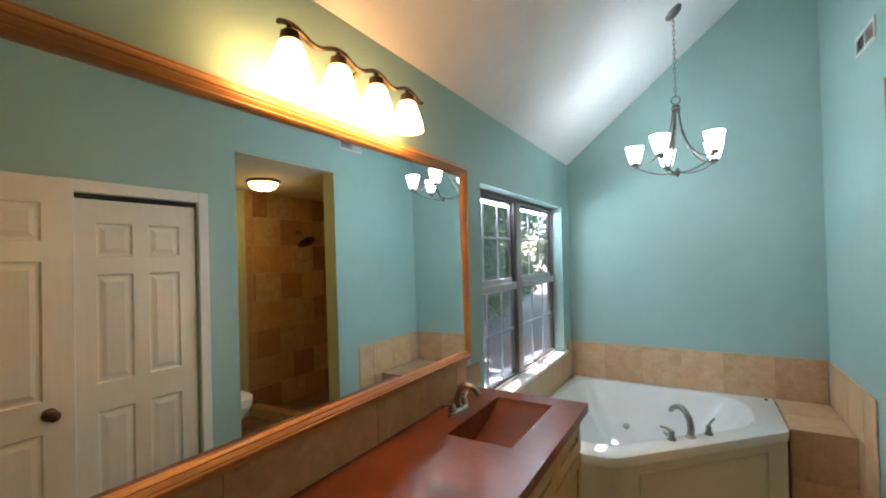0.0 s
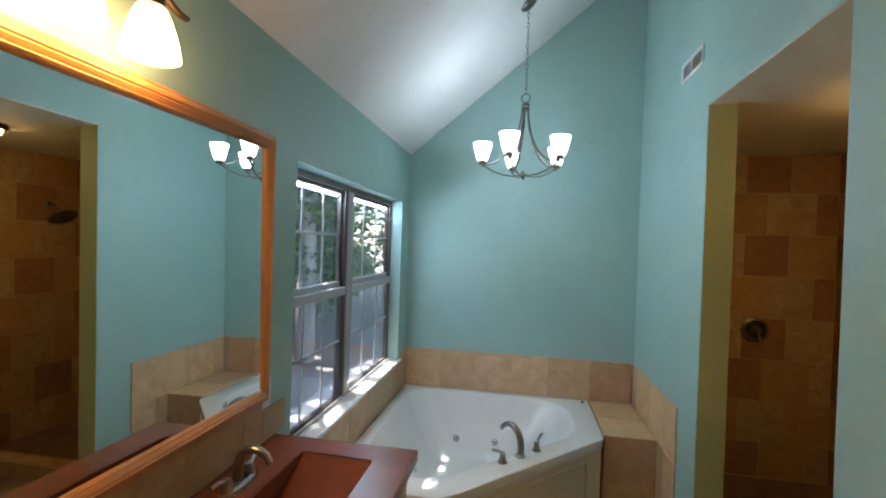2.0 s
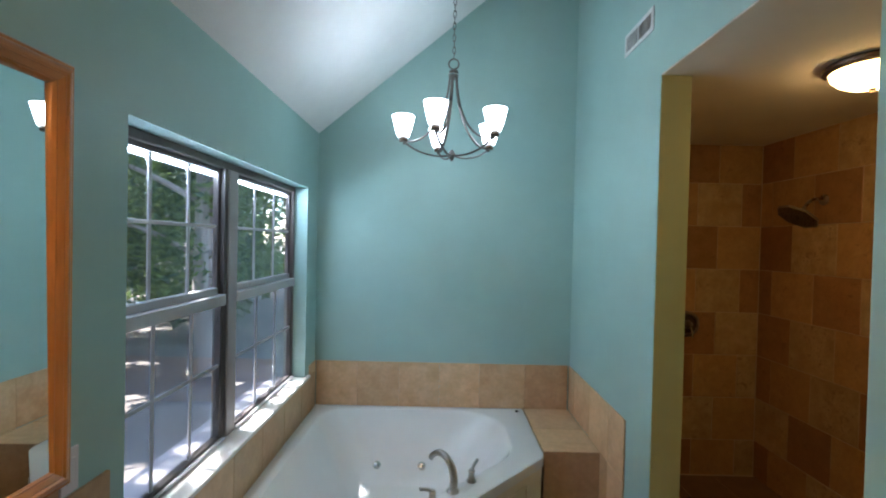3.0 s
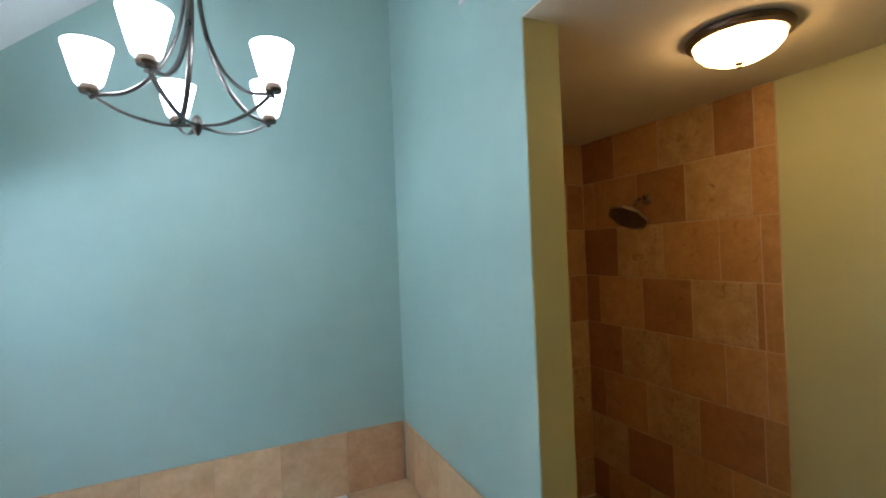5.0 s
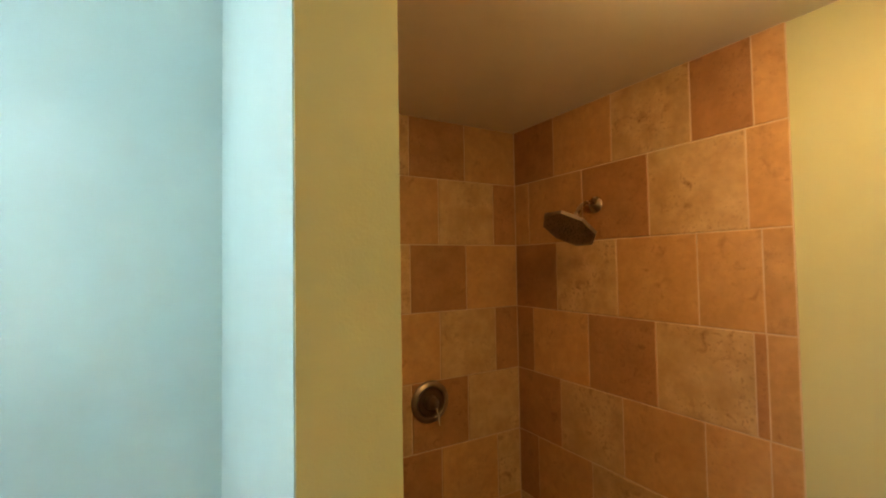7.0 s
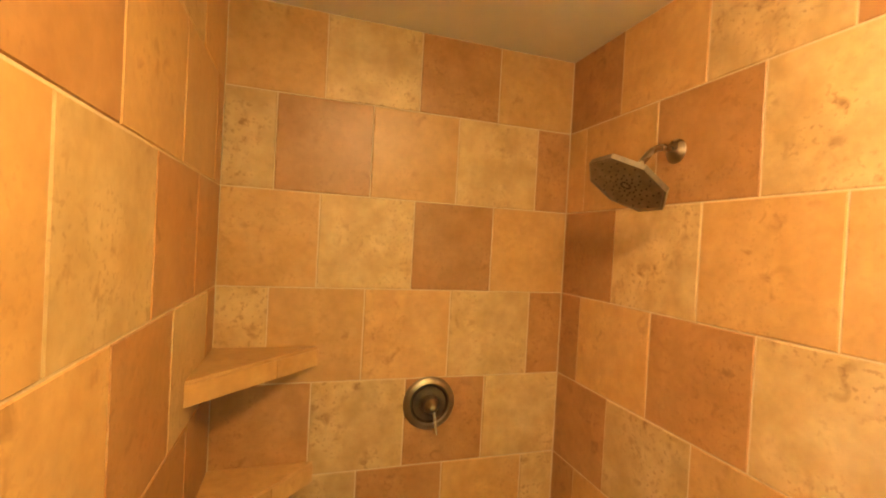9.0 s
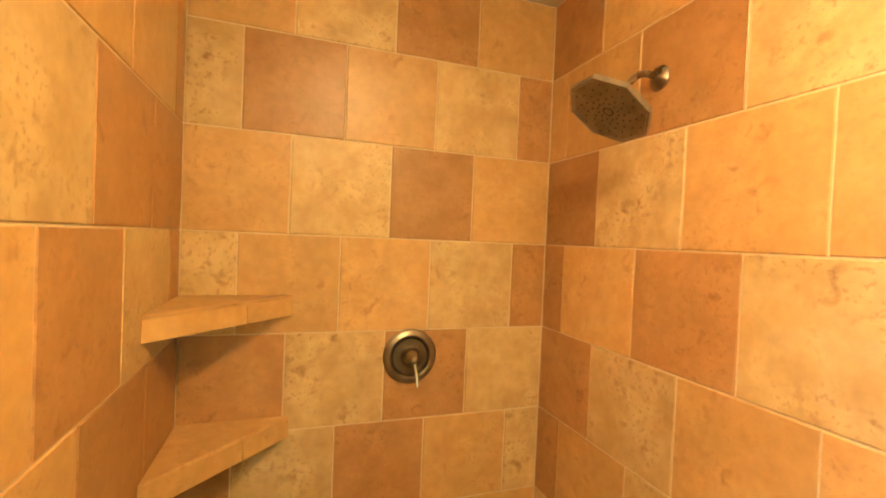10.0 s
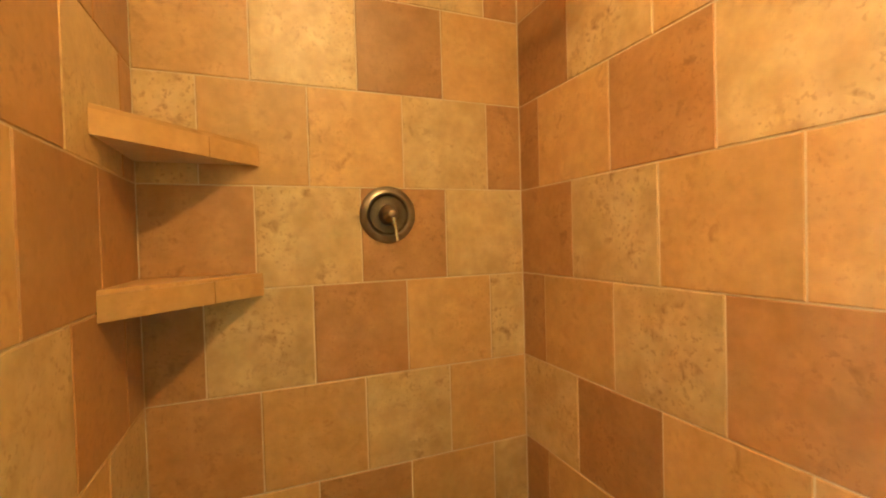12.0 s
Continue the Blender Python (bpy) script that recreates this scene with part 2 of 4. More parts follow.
_p.inputs["Roughness"].default_value = 0.45
_mx.inputs[0].default_value = 0.55
_nt.links.new(_p.outputs[0], _mx.inputs[1])
_nt.links.new(_tr.outputs[0], _mx.inputs[2])
_nt.links.new(_mx.outputs[0], _nt.nodes["Material Output"].inputs["Surface"])
M_BARK = surface("grey_bark", (0.17, 0.15, 0.14), (0.30, 0.27, 0.26), rough=0.9, scale=6, fine=30, amount=0.9, bump=0.6, stretch=(1, 1, 0.2), distance=0.02)
M_GROUND = surface("leaf_litter_ground", (0.14, 0.125, 0.115), (0.28, 0.255, 0.235), rough=0.95, scale=1.6, fine=18, amount=1.0, bump=0.5, distance=0.03)
M_SIDING = surface("exterior_siding", (0.36, 0.35, 0.33), (0.42, 0.41, 0.39), rough=0.8, scale=3, fine=30, amount=0.3, bump=0.2)
M_SHADE_WARM = glow("lit_alabaster_shade", WARM, VANITY_L, (0.9, 0.82, 0.66))
M_SHADE_COOL = glow("lit_white_glass_shade", COOL, CHAND_L)
M_DOME = glow("lit_frosted_dome", AMBER, DOME_L, (0.9, 0.82, 0.66))
glow_ramp(M_SHADE_WARM, False, 2.08, 2.19, VANITY_L * 0.08, VANITY_L * 1.22)
glow_ramp(M_SHADE_COOL, False, 2.215, 2.265, CHAND_L * 1.1, 0.10)
glow_ramp(M_DOME, True, 0.0, 0.065, 2.8, DOME_L * 5.0)
M_RING = surface("satin_antique_nickel", (0.23, 0.19, 0.15), (0.34, 0.29, 0.23), rough=0.34, metallic=0.95, scale=20, fine=120, amount=0.3, bump=0.01)
M_PEWTER = surface("satin_pewter", (0.19, 0.16, 0.13), (0.30, 0.26, 0.22), rough=0.42, metallic=0.9, scale=20, fine=120, amount=0.5, bump=0.02)

m_mirror, _nt, _p = base_mat("mirror_silver")
_p.inputs["Base Color"].default_value = (0.80, 0.84, 0.82, 1)
_p.inputs["Metallic"].default_value, _p.inputs["Roughness"].default_value = 1.0, 0.0
M_MIRROR = m_mirror


# ---------------------------------------------------------------- mesh helpers
def add_box(bm, lo, hi, bevel=0.0, segs=1):
    r = bmesh.ops.create_cube(bm, size=1)
    for v in r["verts"]:
        v.co = Vector([lo[i] + (hi[i] - lo[i]) * (v.co[i] + 0.5) for i in range(3)])
    if bevel:
        es = list({e for v in r["verts"] for e in v.link_edges})
        bmesh.ops.bevel(bm, geom=es, offset=bevel, segments=segs, profile=0.5, affect="EDGES")
    return bm


def box_bm(lo, hi, bevel=0.0, segs=1):
    return add_box(bmesh.new(), lo, hi, bevel, segs)


def add_loft(bm, rings, closed=True, cap0=True, cap1=True):
    """Rings of points of the same count, skinned one to the next."""
    vs = [[bm.verts.new(p) for p in ring] for ring in rings]
    n = len(vs[0])
    for a, b in zip(vs, vs[1:]):
        for i in range(n if closed else n - 1):
            j = (i + 1) % n
            bm.faces.new((a[i], a[j], b[j], b[i]))
    if cap0:
        bm.faces.new(list(reversed(vs[0])))
    if cap1:
        bm.faces.new(vs[-1])
    return bm


def add_prism(bm, poly, z0, z1):
    return add_loft(bm, [[(x, y, z0) for x, y in poly], [(x, y, z1) for x, y in poly]])


def add_lathe(bm, profile, centre=(0, 0, 0), axis=(0, 0, 1), segs=28, cap0=False, cap1=False):
    """profile: (radius, height along axis)."""
    turn = Vector((0, 0, 1)).rotation_difference(Vector(axis).normalized()).to_matrix()
    c = Vector(centre)
    rings = []
    for r, h in profile:
        rings.append([c + turn @ Vector((r * math.cos(2 * math.pi * i / segs), r * math.sin(2 * math.pi * i / segs), h)) for i in range(segs)])
    return add_loft(bm, rings, True, cap0, cap1)


def smooth_path(pts, steps=8):
    """Catmull-Rom through the points."""
    P = [Vector(p) for p in pts]
    P = [2 * P[0] - P[1]] + P + [2 * P[-1] - P[-2]]
    out = []
    for i in range(1, len(P) - 2):
        for k in range(steps):
            t = k / steps
            a, b, c, d = P[i - 1], P[i], P[i + 1], P[i + 2]
            out.append(0.5 * ((2 * b) + (c - a) * t + (2 * a - 5 * b + 4 * c - d) * t * t + (3 * b - a - 3 * c + d) * t ** 3))
    out.append(P[-2])
    return out


def add_tube(bm, pts, radius, segs=10, flat=1.0):
    """A round (or flattened) bar along the points; radius may be a list."""
    n = len(pts)
    rad = radius if isinstance(radius, (list, tuple)) else [radius] * n
    rings, up = [], Vector((0, 0, 1))
    first = (Vector(pts[1]) - Vector(pts[0])).normalized()
    side = first.cross(up)
    if side.length < 1e-3:
        side = Vector((1, 0, 0))
    side.normalize()
    for i in range(n):
        a, b = Vector(pts[max(0, i - 1)]), Vector(pts[min(n - 1, i + 1)])
        d = (b - a).normalized()
        side = (side - d * side.dot(d)).normalized()
        nor = d.cross(side)
        rings.append([Vector(pts[i]) + side * (rad[i] * math.cos(2 * math.pi * k / segs)) + nor * (rad[i] * flat * math.sin(2 * math.pi * k / segs)) for k in range(segs)])
    return add_loft(bm, rings)


def finish(name, bm, material, smooth=False):
    bmesh.ops.recalc_face_normals(bm, faces=bm.faces)
    me = bpy.data.meshes.new(name)
    bm.to_mesh(me)
    bm.free()
    if smooth:
        for f in me.polygons:
            f.use_smooth = True
        me.set_sharp_from_angle(angle=radians(38))
    me.materials.append(material)
    return new(name, me)


def part(name, bm, material, parent, label="", smooth=False):
    """One mesh under a thing or part; bm is given in world coordinates."""
    root = parent
    while root.parent:
        root = root.parent
    bmesh.ops.translate(bm, verts=bm.verts, vec=-Vector(root.location))
    ob = finish(name, bm, material, smooth)
    ob.parent = parent
    return tagged(ob, label)


def thing(name, place, label, category, group=""):
    ob = new(name)
    ob.empty_display_size = 0.05
    ob.location = place
    return tagged(ob, label, category, group)


def structure(name, bm, material, label="", category="", smooth=False):
    return tagged(finish(name, bm, material, smooth), label, category, "", "structure")


def wall_cells(axis, a0, a1, us, zs, holes):
    """A wall across axis x or y from a0 to a1, over the grid us x zs, with rectangular holes (u0, u1, z0, z1)."""
    bm = bmesh.new()
    us = sorted({round(u, 4) for u in us} | {round(h[k], 4) for h in holes for k in (0, 1)})
    zs = sorted({round(z, 4) for z in zs} | {round(h[k], 4) for h in holes for k in (2, 3)})
    solid = {}
    for i in range(len(us) - 1):
        for j in range(len(zs) - 1):
            u, z = (us[i] + us[i + 1]) / 2, (zs[j] + zs[j + 1]) / 2
            solid[i, j] = not any(h[0] < u < h[1] and h[2] < z < h[3] for h in holes)

    def pt(a, u, z):
        return (a, u, z) if axis == "x" else (u, a, z)

    def quad(*p):
        bm.faces.new([bm.verts.new(q) for q in p])
    for (i, j), s in solid.items():
        if not s:
            continue
        u0, u1, z0, z1 = us[i], us[i + 1], zs[j], zs[j + 1]
        for a in (a0, a1):
            quad(pt(a, u0, z0), pt(a, u1, z0), pt(a, u1, z1), pt(a, u0, z1))
        if not solid.get((i - 1, j)):
            quad(pt(a0, u0, z0), pt(a1, u0, z0), pt(a1, u0, z1), pt(a0, u0, z1))
        if not solid.get((i + 1, j)):
            quad(pt(a0, u1, z0), pt(a1, u1, z0), pt(a1, u1, z1), pt(a0, u1, z1))
        if not solid.get((i, j - 1)):
            quad(pt(a0, u0, z0), pt(a1, u0, z0), pt(a1, u1, z0), pt(a0, u1, z0))
        if not solid.get((i, j + 1)):
            quad(pt(a0, u0, z1), pt(a1, u0, z1), pt(a1, u1, z1), pt(a0, u1, z1))
    bmesh.ops.remove_doubles(bm, verts=bm.verts, dist=1e-5)
    return bm


# ---------------------------------------------------------------- the plan
XR, XI = 1.850, 1.982        # wall between bathroom and shower room: its two faces
YE = 4.08                    # wall behind the tub
YB = -1.7                    # wall behind the start
XS = 3.236                   # far wall of the shower room
YS = 4.115                   # back wall of the shower
ZC = 2.42                    # shower room ceiling
Z0, SLOPE = 2.43, 0.83       # sloped ceiling: height at the window wall, rise
OP0, OP1 = 1.872, 2.846      # opening to the shower room
TUB_Z = 0.476
TILE_T = 0.010
WY0, WY1, WZ0, WZ1 = 2.172, 3.848, 0.715, 2.010   # window opening


def ceil_z(x):
    return Z0 + SLOPE * x


wall_w = structure("wall_west", wall_cells("x", -0.14, 0.0, [YB, YE + 0.12], [0, Z0], [(WY0, WY1, WZ0, WZ1)]), M_TEAL, "teal painted wall with the mirror and the window", "wall")
bm = bmesh.new()
poly = [(-0.14, 0), (XI, 0), (XI, ceil_z(XI)), (0.0, Z0), (-0.14, Z0)]
add_loft(bm, [[(x, YE, z) for x, z in poly], [(x, YE + 0.12, z) for x, z in poly]])
for v in bm.verts:
    if v.co.x < 0:
        v.co.x = 0.0
wall_n = structure("wall_north", bm, M_TEAL, "teal painted gable wall behind the corner tub", "wall")
wall_e = structure("wall_east", wall_cells("x", XR, XI, [YB, YE], [0, ceil_z(XR)], [(OP0, OP1, -0.1, ZC + 0.006), (0.928, 1.59, -0.1, 2.018)]), M_TEAL, "teal painted wall with the shower room opening", "wall")
bm = bmesh.new()
poly = [(0.0, 0), (XI, 0), (XI, ceil_z(XI)), (0.0, Z0)]
add_loft(bm, [[(x, YB, z) for x, z in poly], [(x, YB - 0.12, z) for x, z in poly]])
wall_s = structure("wall_south", bm, M_TEAL, "teal painted wall behind the vanity", "wall")
bm = bmesh.new()
sec = [(0.0, Z0), (XR, ceil_z(XR)), (XR, ceil_z(XR) + 0.1), (-0.14, Z0 + 0.1), (-0.14, Z0)]
add_loft(bm, [[(x, YB, z) for x, z in sec], [(x, YE, z) for x, z in sec]])
structure("ceiling", bm, M_CEIL, "white textured sloped ceiling", "ceiling")
floor = structure("floor", box_bm((-0.14, YB - 0.12, -0.12), (XS + 0.12, YS + 0.12, 0.0)), M_GROUT, "brown tiled floor with pale joints", "floor")

# shower room
wall_f = structure("wall_shower_east", box_bm((XS, 1.62, 0), (XS + 0.12, YS + 0.12, ZC + 0.1)), M_OLIVE, "olive painted wall, tiled inside the shower", "wall")
wall_b = structure("wall_shower_north", box_bm((XI, YS, 0), (XS, YS + 0.12, ZC + 0.1)), M_OLIVE, "tiled back wall of the shower", "wall")
structure("wall_shower_south", box_bm((XI, 1.62, 0), (XS, 1.74, ZC + 0.1)), M_OLIVE, "olive painted wall beside the toilet", "wall")
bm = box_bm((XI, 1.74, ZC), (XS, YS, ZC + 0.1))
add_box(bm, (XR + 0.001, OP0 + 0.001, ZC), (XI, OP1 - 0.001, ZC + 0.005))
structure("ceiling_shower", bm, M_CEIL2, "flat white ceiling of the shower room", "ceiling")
# paint of the opening's sides and of the room side of the wall
bm = box_bm((XR + 0.002, OP1 - 0.003, 0), (XI + 0.003, OP1 + 0.0005, ZC))
add_box(bm, (XI, OP1, 0), (XI + 0.003, YS, ZC))
structure("trim_jamb_far", bm, M_OLIVE, "olive painted side of the opening", "trim")
bm = box_bm((XR + 0.002, OP0 - 0.0005, 0), (XI + 0.003, OP0 + 0.003, ZC))
add_box(bm, (XI, 1.74, 0), (XI + 0.003, OP0, ZC))
structure("trim_jamb_near", bm, M_OLIVE, "olive painted side of the opening", "trim")

# ---------------------------------------------------------------- window
win = thing("window_1", (-0.10, (WY0 + WY1) / 2, WZ0), "twin double-hung window with white grilles and dark gaskets", "window")
win["kind"] = "structure"
XW = -0.10                                    # inner face of the sashes
MUL = (2.90, 3.015)
bm = bmesh.new()
for lo, hi in (((-0.14, WY0, WZ0), (-0.085, WY0 + 0.03, WZ1)), ((-0.14, WY1 - 0.03, WZ0), (-0.085, WY1, WZ1)),
               ((-0.14, WY0 + 0.03, WZ1 - 0.035), (-0.085, WY1 - 0.03, WZ1)), ((-0.14, WY0 + 0.03, WZ0), (-0.085, WY1 - 0.03, WZ0 + 0.03))):
    add_box(bm, lo, hi, 0.003)
part("window_frame", bm, M_WIN, win)
bm = box_bm((-0.14, MUL[0] + 0.03, WZ0 + 0.03), (-0.075, MUL[1], WZ1 - 0.035), 0.003)
part("mullion", bm, M_MULLION, win, "grey-brown mullion between the two sashes")
part("mullion_gasket", box_bm((-0.135, MUL[0], WZ0 + 0.03), (-0.083, MUL[0] + 0.029, WZ1 - 0.035)), M_WINDARK, win, "dark gasket strip")
ZM0, ZM1 = 1.358, 1.408
for y0, y1 in ((WY0 + 0.03, MUL[0]), (MUL[1], WY1 - 0.03)):
    for z0, z1, xo, upper in ((ZM1 - 0.02, WZ1 - 0.035, -0.128, True), (WZ0 + 0.03, ZM1, -0.110, False)):
        sash = part("sash_upper" if upper else "sash_lower", box_bm((xo, y0, z0), (xo + 0.022, y0 + 0.014, z1)), M_WIN, win)
        bm = bmesh.new()
        add_box(bm, (xo, y1 - 0.02, z0), (xo + 0.024, y1, z1))
        add_box(bm, (xo, y0 + 0.014, z1 - 0.02), (xo + 0.024, y1 - 0.02, z1))
        part("gasket", bm, M_WINDARK, sash, "dark gasket strip")
        rail = box_bm((xo, y0 + 0.014, z0), (xo + 0.03, y1 - 0.02, z0 + (0.05 if upper else 0.022)), 0.004)
        part("rail", rail, M_MUNTIN if upper else M_WINDARK, sash)
        pane = part("pane", box_bm((xo + 0.008, y0 + 0.014, z0 + 0.02), (xo + 0.011, y1 - 0.02, z1 - 0.02)), M_GLASS, sash, "clear glass pane")
        pane.visible_shadow = False
        w = y1 - y0
        for k in (1, 2):
            yc = y0 + w * k / 3
            part("muntin", box_bm((xo + 0.0115, yc - 0.009, z0 + 0.02), (xo + 0.018, yc + 0.009, z1 - 0.02), 0.002), M_MUNTIN, sash)
        zc = 1.712 if upper else 1.085
        part("muntin", box_bm((xo + 0.0118, y0 + 0.014, zc - 0.007), (xo + 0.0195, y1 - 0.02, zc + 0.007), 0.002), M_MUNTIN, sash)
    add = box_bm((-0.085 - 0.012, y0, ZM0), (-0.068, y1, ZM1), 0.004)
    part("meeting_rail", add, M_MUNTIN, win, "white meeting rail")
    part("head_strip", box_bm((-0.139, y0, WZ1 - 0.075), (-0.131, y1, WZ1 - 0.036)), M_SILL, win, "white strip under the window head")
    scr = part("insect_screen", box_bm((-0.1385, y0, WZ0 + 0.03), (-0.1375, y1, ZM0)), M_SCREEN, win, "grey insect screen")
    part("sill_stop", box_bm((-0.083, y0, WZ0 + 0.026), (-0.066, y1, WZ0 + 0.04), 0.003), M_MUNTIN, win)
part("window_sill", box_bm((-0.083, WY0 - 0.0, WZ0 + 0.0005), (0.024, WY1 + 0.06, WZ0 + 0.022), 0.005, 2), M_SILL, win, "white painted window sill")
bm = bmesh.new()
add_loft(bm, [[(-0.335, y, WZ0 - 0.075), (-0.141, y, WZ0 - 0.075), (-0.141, y, WZ0 - 0.008), (-0.325, y, WZ0 - 0.028), (-0.335, y, WZ0 - 0.036)] for y in (WY0 - 0.05, WY1 + 0.05)])
part("outer_sill", bm, M_LEDGE, win, "pale weathered sill outside the glass")

# ---------------------------------------------------------------- vanity
VX, VY0, VY1, VZ = 0.592, 0.0, 2.038, 0.902
SX0, SX1, SY0, SY1 = 0.185, 0.457, 1.425, 1.93      # sink
vanity = thing("vanity_cabinet", (0.3, 1.03, 0.0), "honey maple vanity cabinet under a red-brown countertop", "cabinet")
bm = box_bm((0.004, VY0, 0.09), (0.545, VY1 - 0.02, VZ - 0.165))
add_box(bm, (0.004, VY0, VZ - 0.165), (0.17, VY1 - 0.02, VZ - 0.042))
add_box(bm, (0.49, VY0, VZ - 0.165), (0.545, VY1 - 0.02, VZ - 0.042))
add_box(bm, (0.17, VY0, VZ - 0.165), (0.49, 1.40, VZ - 0.042))
add_box(bm, (0.17, 2.0, VZ - 0.165), (0.49, VY1 - 0.02, VZ - 0.042))
part("body", bm, M_MAPLE, vanity)
part("plinth", box_bm((0.004, VY0 + 0.01, 0.0), (0.49, VY1 - 0.03, 0.09)), M_MAPLE, vanity)


def panel_front(y0, y1, z0, z1, x=0.546):
    """A raised frame-and-panel front."""
    b = bmesh.new()
    f = 0.055
    for lo, hi in (((x, y0, z0), (x + 0.02, y0 + f, z1)), ((x, y1 - f, z0), (x + 0.02, y1, z1)),
                   ((x, y0 + f, z0), (x + 0.02, y1 - f, z0 + f)), ((x, y0 + f, z1 - f), (x + 0.02, y1 - f, z1))):
        add_box(b, lo, hi, 0.003)
    add_box(b, (x, y0 + f, z0 + f), (x + 0.012, y1 - f, z1 - f), 0.004)
    return b


n = 5
wd = (VY1 - 0.04 - VY0 - 0.02) / n
for i in range(n):
    y0 = VY0 + 0.02 + i * wd
    if i in (2,):
        for z0, z1 in ((0.11, 0.34), (0.35, 0.58), (0.59, 0.835)):
            d = part("drawer_front", panel_front(y0 + 0.005, y0 + wd - 0.005, z0, z1), M_MAPLE, vanity)
    else:
        part("false_front", panel_front(y0 + 0.005, y0 + wd - 0.005, 0.70, 0.835), M_MAPLE, vanity)
        d = part("door", panel_front(y0 + 0.005, y0 + wd - 0.005, 0.11, 0.69), M_MAPLE, vanity)

top = thing("countertop", (0.3, 1.03, VZ - 0.04), "glossy red-brown countertop with a moulded ramp sink", "countertop")
# slab with the sink cut out: frame of four bars, mitred into one skin
bm = bmesh.new()
us, vs = [0.003, SX0, SX1, VX], [VY0, SY0, SY1, VY1]
grid = {}
for i, x in enumerate(us):
    for j, y in enumerate(vs):
        grid[i, j] = (bm.verts.new((x, y, VZ)), bm.verts.new((x, y, VZ - 0.04)))
for i in range(3):
    for j in range(3):
        if (i, j) == (1, 1):
            continue
        for k in (0, 1):
            bm.faces.new([grid[a][k] for a in ((i, j), (i + 1, j), (i + 1, j + 1), (i, j + 1))])
for i in range(3):
    for j in (0, 3):
        bm.faces.new([grid[i, j][0], grid[i + 1, j][0], grid[i + 1, j][1], grid[i, j][1]])
for j in range(3):
    for i in (0, 3):
        bm.faces.new([grid[i, j][0], grid[i, j + 1][0], grid[i, j + 1][1], grid[i, j][1]])
ed = [e for e in bm.edges if len(e.link_faces) == 2 and abs(e.calc_face_angle(0)) > 1.2]
bmesh.ops.bevel(bm, geom=ed, offset=0.006, segments=3, profile=0.5, affect="EDGES")
part("slab", bm, M_TOP, top, "", True)
# ramp sink: floor falls from the far edge towards the drain, then a short wall
bm = bmesh.new()
DEEP = VZ - 0.155


def strip(pts_a, pts_b):
    A, B = [bm.verts.new(p) for p in pts_a], [bm.verts.new(p) for p in pts_b]
    for a, b, c, d in zip(A, A[1:], B[1:], B):
        bm.faces.new((a, b, c, d))


ramp = [(SY1, VZ - 0.004), (SY1 - 0.02, VZ - 0.022), (1.575, DEEP + 0.012), (1.535, DEEP), (SY0 + 0.02, DEEP), (SY0, DEEP + 0.02), (SY0, VZ - 0.004)]
strip([(SX0, y, z) for y, z in ramp], [(SX1, y, z) for y, z in ramp])
for x in (SX0, SX1):
    lo = [bm.verts.new((x, y, z)) for y, z in ramp]
    bm.faces.new(lo)
bmesh.ops.remove_doubles(bm, verts=bm.verts, dist=1e-5)
bmesh.ops.bevel(bm, geom=[e for e in bm.edges if len(e.link_faces) == 2 and e.calc_face_angle(0) > 1.0 and abs(e.verts[0].co.x - e.verts[1].co.x) < 1e-4], offset=0.006, segments=2, affect="EDGES")
part("sink_basin", bm, M_TOP, top, "ramp-shaped sink moulded into the top", True)
bm = bmesh.new()
add_lathe(bm, [(0.0, 0.004), (0.014, 0.004), (0.019, 0.002), (0.022, 0.0)], (0.33, 1.575, DEEP + 0.013), (0, 0, 1), 20)
part("drain", bm, M_CHROME, top, "chrome sink drain", True)

# backsplash tiles under the mirror
back = thing("backsplash", (0.0, 1.06, VZ), "brown ceramic tile backsplash behind the vanity", "backsplash")
y = VY0
while y < 2.10:
    y1 = min(y + 0.61, 2.105)
    zt = 1.022 if y1 > 1.98 else 1.068
    if y1 > 1.98 and y < 1.944:
        part("tile", box_bm((0.0, y, VZ + 0.001), (0.012, 1.943, 1.068), 0.002), M_SPLASH, back)
        y = 1.945
    part("tile", box_bm((0.0, y, VZ + 0.001), (0.012, y1 - 0.0008, zt), 0.002), M_SPLASH, back)
    y = y1

# wall plate beside the mirror
plate = thing("wall_plate", (0.0, 1.977, 1.083), "pale plastic switch plate on the wall by the mirror", "switch")
part("cover", box_bm((0.0005, 1.9525, 1.028), (0.0075, 2.004, 1.139), 0.0025, 2), M_PLATE, plate)
part("rocker", box_bm((0.0072, 1.966, 1.051), (0.0105, 1.992, 1.116), 0.002), M_PLATE, plate)

# centre-set tap
tap = thing("sink_faucet", (0.105, 1.671, VZ), "brushed nickel two-handle sink faucet", "faucet")
bm = bmesh.new()
ring = lambda r, z, sx, sy, cx=0.105, cy=1.671: [(cx + r * sx * math.cos(a * math.pi / 12), cy + r * sy * math.sin(a * math.pi / 12), z) for a in range(24)]
add_loft(bm, [ring(1, VZ, 0.028, 0.082), ring(1, VZ + 0.012, 0.028, 0.082), ring(0.8, VZ + 0.02, 0.026, 0.08)])
part("base", bm, M_NICKEL, tap, "", True)
bm = bmesh.new()
sp = smooth_path([(0.105, 1.671, VZ + 0.015), (0.103, 1.671, VZ + 0.06), (0.118, 1.673, VZ + 0.102), (0.152, 1.676, VZ + 0.118), (0.188, 1.679, VZ + 0.105), (0.204, 1.681, VZ + 0.078)])
add_tube(bm, sp, [0.017 - 0.006 * i / (len(sp) - 1) for i in range(len(sp))], 14)
part("spout", bm, M_NICKEL, tap, "", True)
